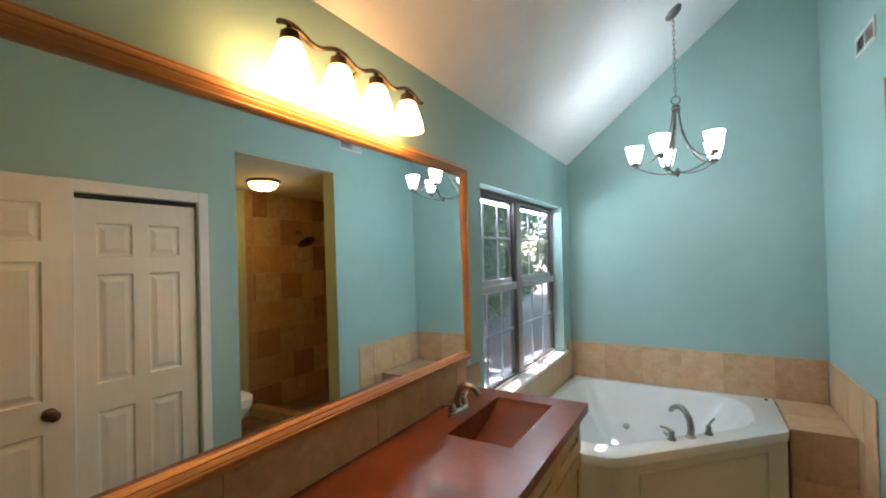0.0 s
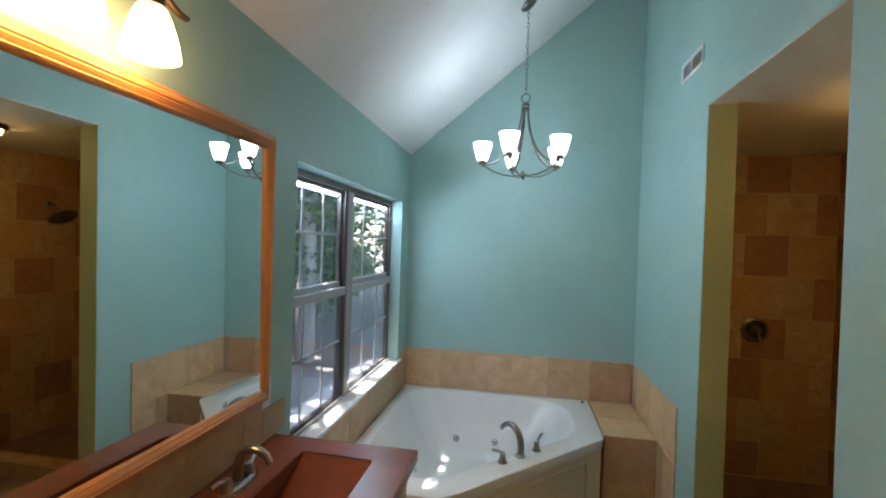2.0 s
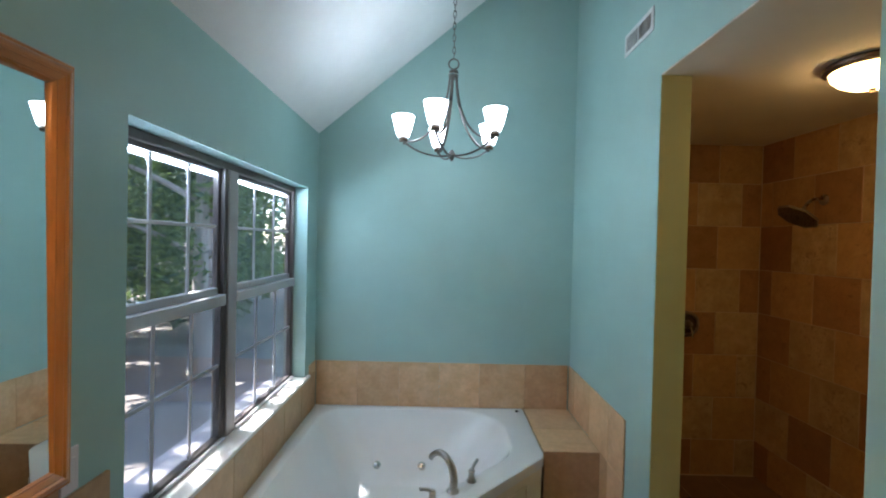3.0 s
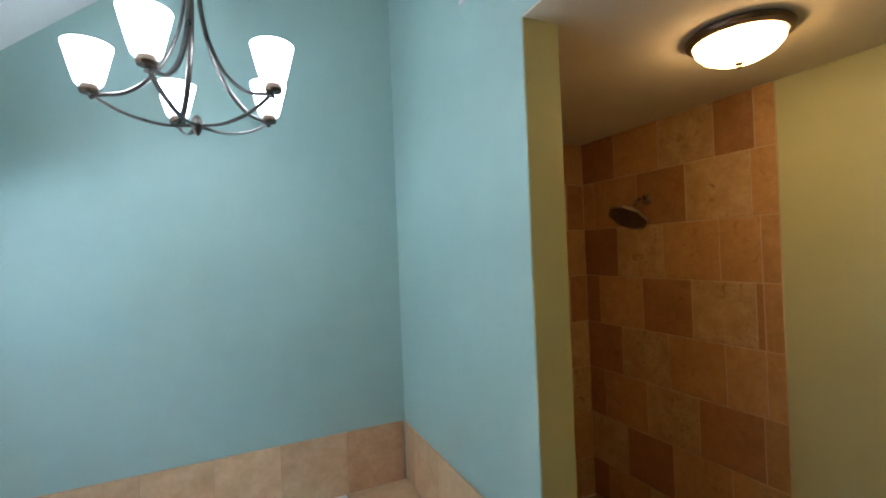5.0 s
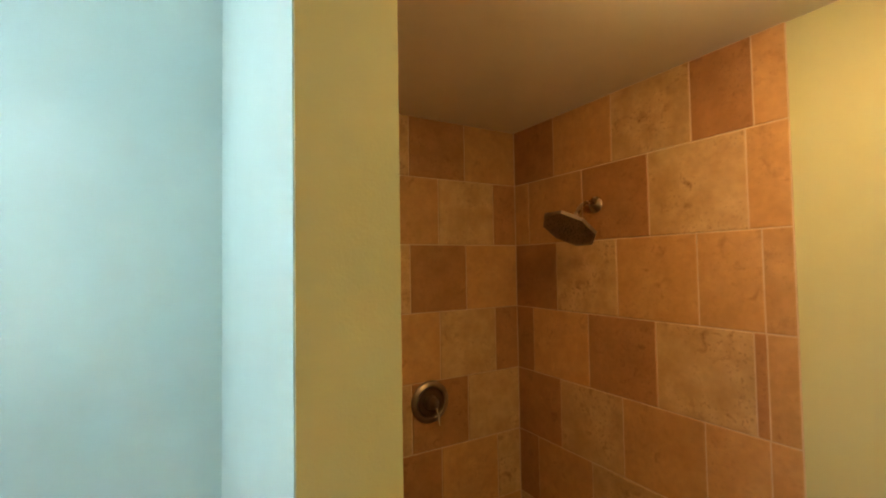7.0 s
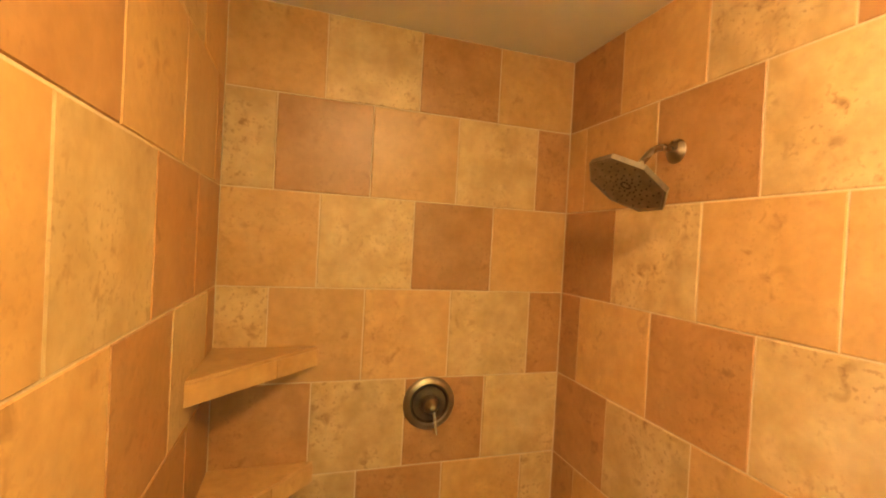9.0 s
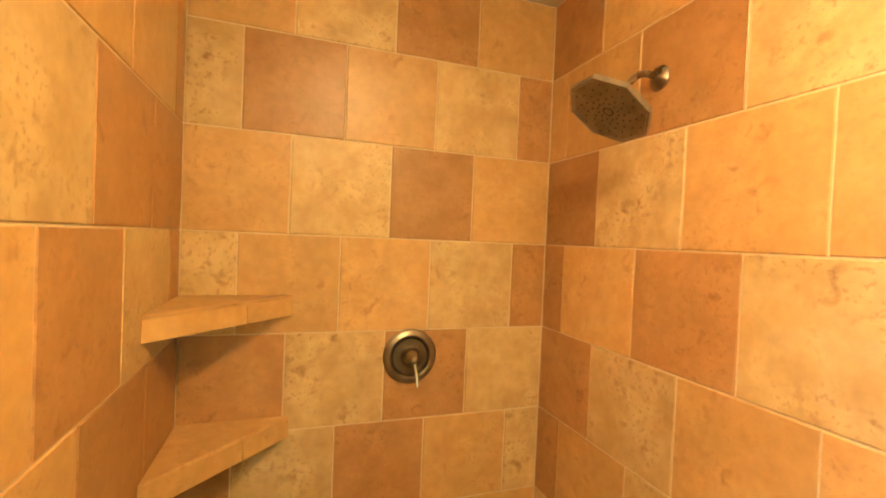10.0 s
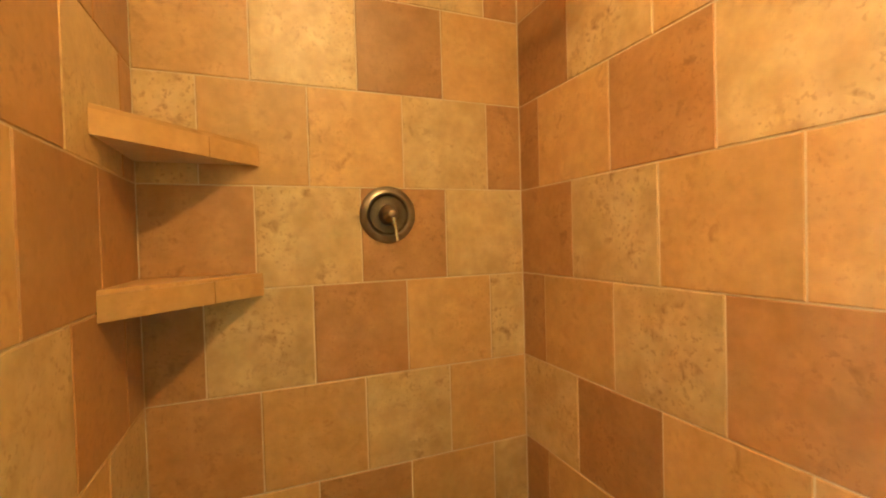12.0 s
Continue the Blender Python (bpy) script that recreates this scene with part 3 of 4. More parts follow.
for s in (-1, 1):
    bm = bmesh.new()
    add_lathe(bm, [(0.02, 0.0), (0.017, 0.02), (0.013, 0.034), (0.0, 0.038)], (0.105, 1.671 + s * 0.055, VZ + 0.015), (0, 0, 1), 18)
    add_tube(bm, smooth_path([(0.105, 1.671 + s * 0.055, VZ + 0.042), (0.10, 1.671 + s * 0.085, VZ + 0.052), (0.095, 1.671 + s * 0.112, VZ + 0.05)]), 0.0065, 10)
    part("lever_handle", bm, M_NICKEL, tap, "", True)

# ---------------------------------------------------------------- mirror
MY0, MY1, MZ0, MZ1 = 0.07, 1.950, 1.070, 2.056
mir = thing("wall_mirror", (0.0, 1.03, MZ0), "large wall mirror in a moulded honey oak frame", "mirror")
pane = box_bm((-0.003, -(MY1 - MY0) / 2 + 0.04, -(MZ1 - MZ0) / 2 + 0.04), (0.0, (MY1 - MY0) / 2 - 0.04, (MZ1 - MZ0) / 2 - 0.04))
bmesh.ops.transform(pane, matrix=pose(0.018, (MY0 + MY1) / 2, (MZ0 + MZ1) / 2, 0, -0.6, -0.45), verts=pane.verts)
part("mirror_glass", pane, M_MIRROR, mir, "silvered mirror glass")
prof = [(0.0, 0.001), (0.0, 0.016), (0.004, 0.021), (0.010, 0.021), (0.013, 0.025), (0.020, 0.030), (0.027, 0.031), (0.031, 0.027), (0.034, 0.028),
        (0.042, 0.024), (0.046, 0.020), (0.049, 0.021), (0.054, 0.016), (0.056, 0.011), (0.056, 0.001)]
corners = lambda s: [(MY0 + s, MZ0 + s), (MY1 - s, MZ0 + s), (MY1 - s, MZ1 - s), (MY0 + s, MZ1 - s)]
for k, nm, mt in ((0, "frame_bottom", M_OAK), (1, "frame_side", M_OAKV), (2, "frame_top", M_OAK), (3, "frame_side", M_OAKV)):
    bm = bmesh.new()
    a = [bm.verts.new((d if d < 0.002 else d + 0.014, *corners(s)[k])) for s, d in prof]
    b = [bm.verts.new((d if d < 0.002 else d + 0.014, *corners(s)[(k + 1) % 4])) for s, d in prof]
    for i in range(len(prof) - 1):
        bm.faces.new((a[i], a[i + 1], b[i + 1], b[i]))
    bm.faces.new(a)
    bm.faces.new(list(reversed(b)))
    part(nm, bm, mt, mir, "", True)

# ---------------------------------------------------------------- vanity light
vl = thing("vanity_light", (0.0, 1.04, 2.2), "four-light vanity fixture with a wavy bronze bar", "lamp")
LX = 0.12
LY = [0.744, 0.928, 1.110, 1.292]
bm = bmesh.new()
add_lathe(bm, [(0.06, 0.0), (0.06, 0.008), (0.052, 0.016), (0.03, 0.022), (0.0, 0.023)], (0.0, 1.04, 2.172), (1, 0, 0), 28)
part("backplate", bm, M_BRONZE, vl, "", True)
bm = bmesh.new()
add_tube(bm, [(0.02, 1.04, 2.172), (0.06, 1.04, 2.186), (LX - 0.01, 1.04, 2.211)], 0.009, 10)
part("stem", bm, M_BRONZE, vl, "", True)
bm = bmesh.new()
wave = [(LX, 0.708 + 0.686 * t / 48, 2.217 + 0.013 * math.cos(2 * math.pi * (0.708 + 0.686 * t / 48 - LY[0]) / 0.183)) for t in range(49)]
add_tube(bm, wave, 0.0105, 10, 0.7)
part("wavy_bar", bm, M_BRONZE, vl, "dark bronze wavy bar", True)
for yy in LY:
    bm = bmesh.new()
    add_lathe(bm, [(0.007, 0.055), (0.009, 0.045), (0.024, 0.034), (0.027, 0.01), (0.025, 0.0)], (LX, yy, 2.171), (0, 0, 1), 18)
    part("socket_cup", bm, M_BRONZE, vl, "", True)
    bm = bmesh.new()
    bell = [(0.022, 0.117), (0.031, 0.106), (0.039, 0.087), (0.048, 0.059), (0.055, 0.031), (0.0585, 0.009), (0.0595, 0.0), (0.056, 0.0), (0.053, 0.012), (0.044, 0.059), (0.035, 0.087), (0.020, 0.110)]
    add_lathe(bm, bell, (LX, yy, 2.070), (0, 0, 1), 28)
    part("bell_shade", bm, M_SHADE_WARM, vl, "glowing alabaster bell shade", True)

# ---------------------------------------------------------------- chandelier
CX, CY = 0.945, 3.262
ch = thing("chandelier", (CX, CY, ceil_z(CX)), "brushed nickel chandelier with five white glass shades", "chandelier")
up = Vector((SLOPE, 0, -1)).normalized()
bm = bmesh.new()
add_lathe(bm, [(0.062, 0.0), (0.062, 0.006), (0.052, 0.018), (0.03, 0.026), (0.012, 0.03), (0.0, 0.031)], (CX, CY, ceil_z(CX)), up, 28)
part("canopy", bm, M_DARK_NICKEL, ch, "", True)
zt, zr = ceil_z(CX) - 0.03, 2.641
chain = bmesh.new()
nl = 17
for i in range(nl):
    z = zr + (zt - zr) * (i + 0.5) / nl
    rr, hh = 0.0075, (zt - zr) / nl * 0.62
    loop = [(CX + (rr * math.cos(a) if i % 2 else 0), CY + (0 if i % 2 else rr * math.cos(a)), z + hh * math.sin(a)) for a in [2 * math.pi * k / 12 for k in range(13)]]
    add_tube(chain, loop, 0.0022, 6)
part("chain", chain, M_DARK_NICKEL, ch, "", True)
bm = bmesh.new()
add_tube(bm, [(CX + 0.027 * math.cos(2 * math.pi * k / 24), CY, 2.616 + 0.027 * math.sin(2 * math.pi * k / 24)) for k in range(25)], 0.004, 8)
part("loop_ring", bm, M_DARK_NICKEL, ch, "", True)
bm = bmesh.new()
add_lathe(bm, [(0.0, 0.05), (0.008, 0.048), (0.024, 0.04), (0.026, 0.03), (0.026, 0.012), (0.023, 0.0), (0.0, 0.0)], (CX, CY, 2.538), (0, 0, 1), 24)
part("collar", bm, M_DARK_NICKEL, ch, "", True)
bm = bmesh.new()
add_lathe(bm, [(0.024, -0.004), (0.0285, -0.003), (0.030, 0.001), (0.0285, 0.005), (0.024, 0.006)], (CX, CY, 2.556), (0, 0, 1), 24)
part("collar_band", bm, M_CHROME, ch, "bright band round the collar", True)
bm = bmesh.new()
add_lathe(bm, [(0.0, -0.03), (0.007, -0.026), (0.012, -0.012), (0.02, 0.0), (0.02, 0.012), (0.008, 0.03), (0.0, 0.034)], (CX, CY, 2.128), (0, 0, 1), 20)
part("hub", bm, M_DARK_NICKEL, ch, "", True)
RA = 0.262
for k in range(5):
    a = radians(-109 + 72 * k)
    ca, sa = math.cos(a), math.sin(a)
    P = lambda r, z: (CX + r * ca, CY + r * sa, z)
    bm = bmesh.new()
    add_tube(bm, smooth_path([P(0.019, 2.552), P(0.028, 2.47), P(0.05, 2.38), P(0.10, 2.28), P(0.17, 2.215), P(0.235, 2.198), P(RA, 2.187)]), 0.009, 8, 0.6)
    part("upper_arm", bm, M_DARK_NICKEL, ch, "", True)
    bm = bmesh.new()
    add_tube(bm, smooth_path([P(0.012, 2.128), P(0.09, 2.126), P(0.17, 2.146), P(0.23, 2.178), P(RA + 0.012, 2.212)]), 0.0075, 8, 0.6)
    part("lower_arm", bm, M_DARK_NICKEL, ch, "", True)
    bm = bmesh.new()
    add_lathe(bm, [(0.0, 0.0), (0.022, 0.0), (0.025, 0.008), (0.02, 0.02), (0.016, 0.032), (0.0, 0.034)], P(RA, 2.2), (0, 0, 1), 18)
    part("cup", bm, M_BRONZE, ch, "dark shade holder", True)
    bm = bmesh.new()
    add_lathe(bm, [(0.0, 0.0), (0.030, 0.0), (0.034, 0.006), (0.046, 0.054), (0.060, 0.112), (0.057, 0.112), (0.043, 0.056), (0.031, 0.01), (0.0, 0.006)], P(RA, 2.222), (0, 0, 1), 28)
    part("glass_shade", bm, M_SHADE_COOL, ch, "white frosted glass shade", True)

# ---------------------------------------------------------------- corner tub
XT = 1.512
Y0T = 2.468
DIAG = 1.845                                    # front edge: y = x + DIAG


def round_poly(pts, radii, segs=10):
    """A closed polygon with rounded corners."""
    out, n = [], len(pts)
    for i in range(n):
        p, a, b = Vector(pts[i]), Vector(pts[i - 1]), Vector(pts[(i + 1) % n])
        da, db = (a - p).normalized(), (b - p).normalized()
        ang = da.angle(db)
        r = radii[i]
        if r < 1e-4:
            out += [p.copy()] * (segs + 1)
            continue
        d = min(r / math.tan(ang / 2), 0.49 * (a - p).length, 0.49 * (b - p).length)
        r = d * math.tan(ang / 2)
        c = p + (da + db).normalized() * (r / math.sin(ang / 2))
        s, e = p + da * d - c, p + db * d - c
        full = s.angle_signed(e)
        for k in range(segs + 1):
            t = -full * k / segs
            out.append(c + Vector((s.x * math.cos(t) - s.y * math.sin(t), s.x * math.sin(t) + s.y * math.cos(t))))
    return out


outer_pts = [(0.012, YE - 0.012), (0.012, Y0T), (Y0T - DIAG, Y0T), (XT, XT + DIAG), (XT, YE - 0.012)]
outer = round_poly(outer_pts, [0.0, 0.05, 0.22, 0.12, 0.0])
basin_pts = [(0.105, 3.985), (0.105, 2.66), (0.56, 2.64), (1.335, 3.37), (1.335, 3.985)]
basin = lambda s, rs: round_poly([(x + (0.68 - x) * s, y + (3.42 - y) * s) for x, y in basin_pts], [r * rs for r in (0.18, 0.24, 0.26, 0.34, 0.32)])
tub = thing("corner_bathtub", (0.7, 3.3, 0.0), "white acrylic corner whirlpool tub with a cut front", "bathtub")
flat = lambda ring, z: [(p.x, p.y, z) for p in ring]
shr = lambda ring, d: [Vector((p.x + (0.7 - p.x) * d, p.y + (3.4 - p.y) * d)) for p in ring]
bm = bmesh.new()
add_loft(bm, [flat(outer, TUB_Z - 0.055), flat(outer, TUB_Z - 0.014), flat(shr(outer, 0.004), TUB_Z - 0.004), flat(shr(outer, 0.014), TUB_Z),
              flat(basin(-0.03, 1.0), TUB_Z + 0.001), flat(basin(-0.012, 1.0), TUB_Z - 0.002), flat(basin(0.0, 1.0), TUB_Z - 0.012), flat(basin(0.06, 1.0), TUB_Z - 0.06),
              flat(basin(0.15, 1.0), TUB_Z - 0.14), flat(basin(0.25, 1.0), TUB_Z - 0.22), flat(basin(0.35, 1.0), TUB_Z - 0.295), flat(basin(0.43, 0.95), TUB_Z - 0.35), flat(basin(0.48, 0.9), TUB_Z - 0.375), flat(basin(0.55, 0.8), TUB_Z - 0.388)], True, False, True)
part("shell", bm, M_TUB, tub, "", True)
bm = bmesh.new()
sk = shr(outer, 0.012)
add_loft(bm, [flat(sk, 0.0), flat(sk, TUB_Z - 0.05)], True, False, False)
part("skirt", bm, M_SKIRT, tub, "almond skirt panel below the rim", True)
# raised access panel on the diagonal front
d1, d2 = Vector((1, 1, 0)).normalized(), Vector((1, -1, 0)).normalized()
fm = Vector(((Y0T - DIAG + XT) / 2, (Y0T + XT + DIAG) / 2, 0)) - d2 * 0.004
bm = bmesh.new()
hw, zl, zh = 0.46, 0.05, 0.375
for a0, a1, z0, z1 in ((-hw, hw, zh - 0.012, zh), (-hw, hw, zl, zl + 0.012), (-hw, -hw + 0.012, zl + 0.012, zh - 0.012), (hw - 0.012, hw, zl + 0.012, zh - 0.012)):
    q = [fm + d1 * a0, fm + d1 * a1, fm + d1 * a1 + d2 * 0.006, fm + d1 * a0 + d2 * 0.006]
    add_loft(bm, [[(p.x, p.y, z0) for p in q], [(p.x, p.y, z1) for p in q]])
part("access_panel_bead", bm, M_SKIRT, tub)
for jx, jy, jz, nrm in ((0.505, 3.786, 0.182, (0, -1, 0.75)), (0.302, 3.25, 0.184, (1, 0, 0.75)), (0.80, 3.786, 0.182, (0, -1, 0.75))):
    bm = bmesh.new()
    add_lathe(bm, [(0.026, -0.03), (0.026, 0.002), (0.02, 0.006), (0.014, 0.002), (0.008, 0.0), (0.008, 0.008), (0.0, 0.009)], (jx, jy, jz), nrm, 20)
    part("water_jet", bm, M_CHROME, tub, "round chrome jet", True)
bm = bmesh.new()
add_lathe(bm, [(0.0, 0.009), (0.009, 0.008), (0.013, 0.004), (0.014, -0.002)], (1.46, 4.0, TUB_Z), (0, 0, 1), 14)
part("air_switch", bm, M_RUBBER, tub, "small black air switch", True)

tf = thing("tub_faucet", (0.982, 2.985, TUB_Z), "brushed nickel roman tub faucet on the tub deck", "faucet")
inn = Vector((-1, 1, 0)).normalized()
B = Vector((0.982, 2.985, TUB_Z + 0.001))
bm = bmesh.new()
add_lathe(bm, [(0.0, 0.0), (0.03, 0.0), (0.03, 0.005), (0.022, 0.014), (0.0, 0.014)], B, (0, 0, 1), 20)
sp = smooth_path([B + Vector((0, 0, 0.01)), B + inn * -0.004 + Vector((0, 0, 0.06)), B + inn * 0.012 + Vector((0, 0, 0.115)), B + inn * 0.055 + Vector((0, 0, 0.15)), B + inn * 0.105 + Vector((0, 0, 0.15)), B + inn * 0.145 + Vector((0, 0, 0.122)), B + inn * 0.155 + Vector((0, 0, 0.105))])
add_tube(bm, sp, [0.021 - 0.008 * i / (len(sp) - 1) for i in range(len(sp))], 14)
part("spout", bm, M_NICKEL, tf, "", True)
for s in (-1, 1):
    C = B + d1 * (0.135 * s)
    bm = bmesh.new()
    add_lathe(bm, [(0.0, 0.0), (0.026, 0.0), (0.026, 0.005), (0.018, 0.016), (0.015, 0.04), (0.017, 0.052), (0.011, 0.06), (0.0, 0.061)], C, (0, 0, 1), 18)
    h0 = C + Vector((0, 0, 0.052))
    dr = (inn * 0.3 + d1 * (1.0 if s > 0 else -1.0)).normalized()
    add_tube(bm, smooth_path([h0, h0 + dr * 0.03 + Vector((0, 0, 0.018)), h0 + dr * 0.065 + Vector((0, 0, 0.028))]), 0.0075, 10)
    part("lever_handle", bm, M_NICKEL, tf, "", True)

# ---------------------------------------------------------------- vent, doors
vent = thing("air_vent", (XR, 3.06, 2.71), "white two-way air vent register high on the wall", "vent")
bm = bmesh.new()
vy0, vy1, vz0, vz1 = 2.922, 3.232, 2.655, 2.768
for lo, hi in (((XR - 0.008, vy0, vz0), (XR, vy1, vz0 + 0.02)), ((XR - 0.008, vy0, vz1 - 0.02), (XR, vy1, vz1)), ((XR - 0.008, vy0, vz0 + 0.02), (XR, vy0 + 0.022, vz1 - 0.02)),
               ((XR - 0.008, vy1 - 0.022, vz0 + 0.02), (XR, vy1, vz1 - 0.02)), ((XR - 0.008, 3.069, vz0 + 0.02), (XR, 3.085, vz1 - 0.02))):
    add_box(bm, lo, hi, 0.002)
part("frame", bm, M_VENT, vent)
# Flat black sheet paints the shade inside the vent; the wall is uncut.
part("duct", box_bm((XR - 0.0015, vy0 + 0.02, vz0 + 0.018), (XR - 0.0005, vy1 - 0.02, vz1 - 0.018)), M_BLACK, vent, "black sheet for the shade behind the slats")
for half in (0, 1):
    for i in range(9):
        yy = (2.951 if half == 0 else 3.095) + i * 0.0132
        bm = bmesh.new()
        if half:      # closed
            q = [(XR - 0.0065, yy), (XR - 0.0065, yy + 0.0015), (XR - 0.0025, yy + 0.0145), (XR - 0.0035, yy + 0.0145)]
        else:         # open
            q = [(XR - 0.0065, yy), (XR - 0.0065, yy + 0.0015), (XR - 0.002, yy + 0.0025), (XR - 0.002, yy + 0.001)]
        add_loft(bm, [[(x, y, vz0 + 0.02) for x, y in q], [(x, y, vz1 - 0.02) for x, y in q]])
        part("slat", bm, M_VENT, vent)


def six_panel(name, y0, y1, z0, z1, x, label, knob_y=None):
    """A moulded six-panel door leaf whose face looks to -x."""
    d = thing(name, (x, (y0 + y1) / 2, z0), label, "door")
    d["kind"] = "structure"
    w = y1 - y0
    st = 0.115 if w > 0.66 else 0.10
    ml = 0.085
    cols = [(y0 + st, y0 + w / 2 - ml / 2), (y0 + w / 2 + ml / 2, y1 - st)]
    h = z1 - z0
    rows = [(z0 + 0.20, z0 + 0.80), (z0 + 0.955, z0 + h - 0.42), (z0 + h - 0.32, z0 + h - 0.13)]
    holes = [(c[0], c[1], r[0], r[1]) for c in cols for r in rows]
    leaf = part("leaf", wall_cells("x", x, x + 0.012, [y0, y1], [z0, z1], holes), M_DOOR, d)
    part("core", box_bm((x + 0.0125, y0, z0), (x + 0.035, y1, z1)), M_DOOR, d)
    for c0, c1, r0, r1 in holes:
        b = bmesh.new()
        rg = lambda s, xx: [(xx, c0 + s, r0 + s), (xx, c1 - s, r0 + s), (xx, c1 - s, r1 - s), (xx, c0 + s, r1 - s)]
        add_loft(b, [rg(0, x + 0.001), rg(0.008, x + 0.011), rg(0.02, x + 0.011), rg(0.045, x + 0.003)], True, False, True)
        part("panel", b, M_DOOR, leaf)
    if knob_y is not None:
        b = bmesh.new()
        add_lathe(b, [(0.032, 0.0), (0.032, 0.006), (0.012, 0.014), (0.011, 0.03), (0.026, 0.045), (0.027, 0.058), (0.016, 0.066), (0.0, 0.067)], (x, knob_y, 0.90), (-1, 0, 0), 20)
        part("door_knob", b, M_BRONZE, d, "dark bronze round knob", True)
    return d


six_panel("door_1", 0.935, 1.582, 0.012, 1.99, XR + 0.02, "white six-panel closet door, closed under its track")
six_panel("door_2", 0.09, 0.875, 0.012, 2.065, XR - 0.12, "white six-panel entry door standing open by the wall", 0.785)
bm = box_bm((XR - 0.016, 1.592, 0.0), (XR, 1.658, 2.088), 0.004)
add_box(bm, (XR - 0.016, 0.858, 2.02), (XR, 1.592, 2.088), 0.004)
add_box(bm, (XR - 0.016, 0.858, 0.0), (XR, 0.926, 2.02), 0.004)
structure("trim_closet", bm, M_TRIM, "white painted door casing", "trim")
structure("closet_track", box_bm((XR + 0.012, 0.93, 1.997), (XR + 0.06, 1.589, 2.017)), M_BLACK, "dark sliding door track", "track")
# Solid black block stands for closet shade in the gaps round the leaf.
structure("closet_back", box_bm((XR + 0.06, 0.87, 0.0), (XI + 0.02, 1.65, 2.05)), M_BLACK, "black block for the shade inside the closet", "closet")

# ---------------------------------------------------------------- shower room things
lamp = thing("ceiling_lamp", (2.608, 2.668, ZC), "bronze flush ceiling lamp with a lit frosted dome", "ceiling lamp")
LC = (2.608, 2.668, ZC)
bm = bmesh.new()
add_lathe(bm, [(0.0, 0.0), (0.152, 0.0), (0.16, -0.01), (0.156, -0.022), (0.14, -0.031), (0.132, -0.028)], LC, (0, 0, 1), 40)
part("pan", bm, M_BRONZE, lamp, "dark bronze pan", True)
bm = bmesh.new()
add_lathe(bm, [(0.135, -0.028), (0.129, -0.05), (0.108, -0.073), (0.075, -0.091), (0.038, -0.1), (0.0, -0.102)], LC, (0, 0, 1), 40)
part("glass_dome", bm, M_DOME, lamp, "glowing frosted glass dome", True)
bm = bmesh.new()
add_lathe(bm, [(0.012, -0.098), (0.014, -0.105), (0.008, -0.112), (0.009, -0.118), (0.0, -0.124)], LC, (0, 0, 1), 16)
part("finial", bm, M_BRONZE, lamp, "", True)

TX, TY = 2.80, 2.30                              # toilet, its back to the far wall
wc = thing("toilet", (TX, TY, 0.0), "white porcelain toilet with its lid closed", "toilet")


def egg(cx, l0, l1, w, z, n=28):
    out = []
    for i in range(n):
        a = 2 * math.pi * i / n
        c, s = math.cos(a), math.sin(a)
        out.append((cx + (l1 if c > 0 else l0) * c, TY + w * s, z))
    return out


bm = bmesh.new()
add_loft(bm, [egg(2.80, 0.22, 0.26, 0.12, 0.0), egg(2.80, 0.21, 0.26, 0.11, 0.06), egg(2.79, 0.20, 0.26, 0.105, 0.18), egg(2.76, 0.27, 0.26, 0.16, 0.30), egg(2.74, 0.31, 0.26, 0.185, 0.37), egg(2.74, 0.31, 0.26, 0.187, 0.40)])
part("bowl", bm, M_PORC, wc, "", True)
bm = bmesh.new()
add_loft(bm, [egg(2.74, 0.315, 0.24, 0.19, 0.402), egg(2.74, 0.318, 0.24, 0.192, 0.412), egg(2.74, 0.315, 0.24, 0.19, 0.422)])
part("seat", bm, M_PORC, wc, "", True)
bm = bmesh.new()
add_loft(bm, [egg(2.74, 0.312, 0.24, 0.188, 0.425), egg(2.74, 0.315, 0.24, 0.19, 0.436), egg(2.74, 0.27, 0.22, 0.16, 0.446)])
part("lid", bm, M_PORC, wc, "", True)
part("tank", box_bm((3.02, TY - 0.23, 0.38), (3.215, TY + 0.23, 0.74), 0.02, 3), M_PORC, wc, "", True)
part("tank_lid", box_bm((3.005, TY - 0.24, 0.742), (3.225, TY + 0.24, 0.775), 0.012, 3), M_PORC, wc, "", True)
bm = bmesh.new()
add_tube(bm, [(3.02, TY - 0.16, 0.68), (3.0, TY - 0.16, 0.68), (2.995, TY - 0.10, 0.672)], 0.007, 8)
part("flush_lever", bm, M_CHROME, wc, "", True)

# shower head
SHY, SHZ = 3.580, 1.977
sh = thing("wall_shower", (XS, SHY, SHZ), "octagonal antique nickel shower head on a curved arm", "shower head")
XF = XS - TILE_T
bm = bmesh.new()
add_lathe(bm, [(0.0, 0.022), (0.010, 0.02), (0.026, 0.012), (0.034, 0.004), (0.034, 0.0)], (XF, SHY, SHZ), (-1, 0, 0), 24)
part("flange", bm, M_ANTIQUE, sh, "", True)
HC = Vector((3.0635, 3.5805, 1.8666))                # centre of the head's face
HN = Vector((-0.567, -0.008, -0.824)).normalized()  # way of the spray
bm = bmesh.new()
add_tube(bm, smooth_path([(XF - 0.005, SHY, SHZ), (XF - 0.05, SHY, SHZ + 0.004), (XF - 0.085, SHY + 0.003, SHZ - 0.012), HC - HN * 0.05, HC - HN * 0.03]), 0.0095, 12)
part("arm", bm, M_ANTIQUE, sh, "", True)
bm = bmesh.new()
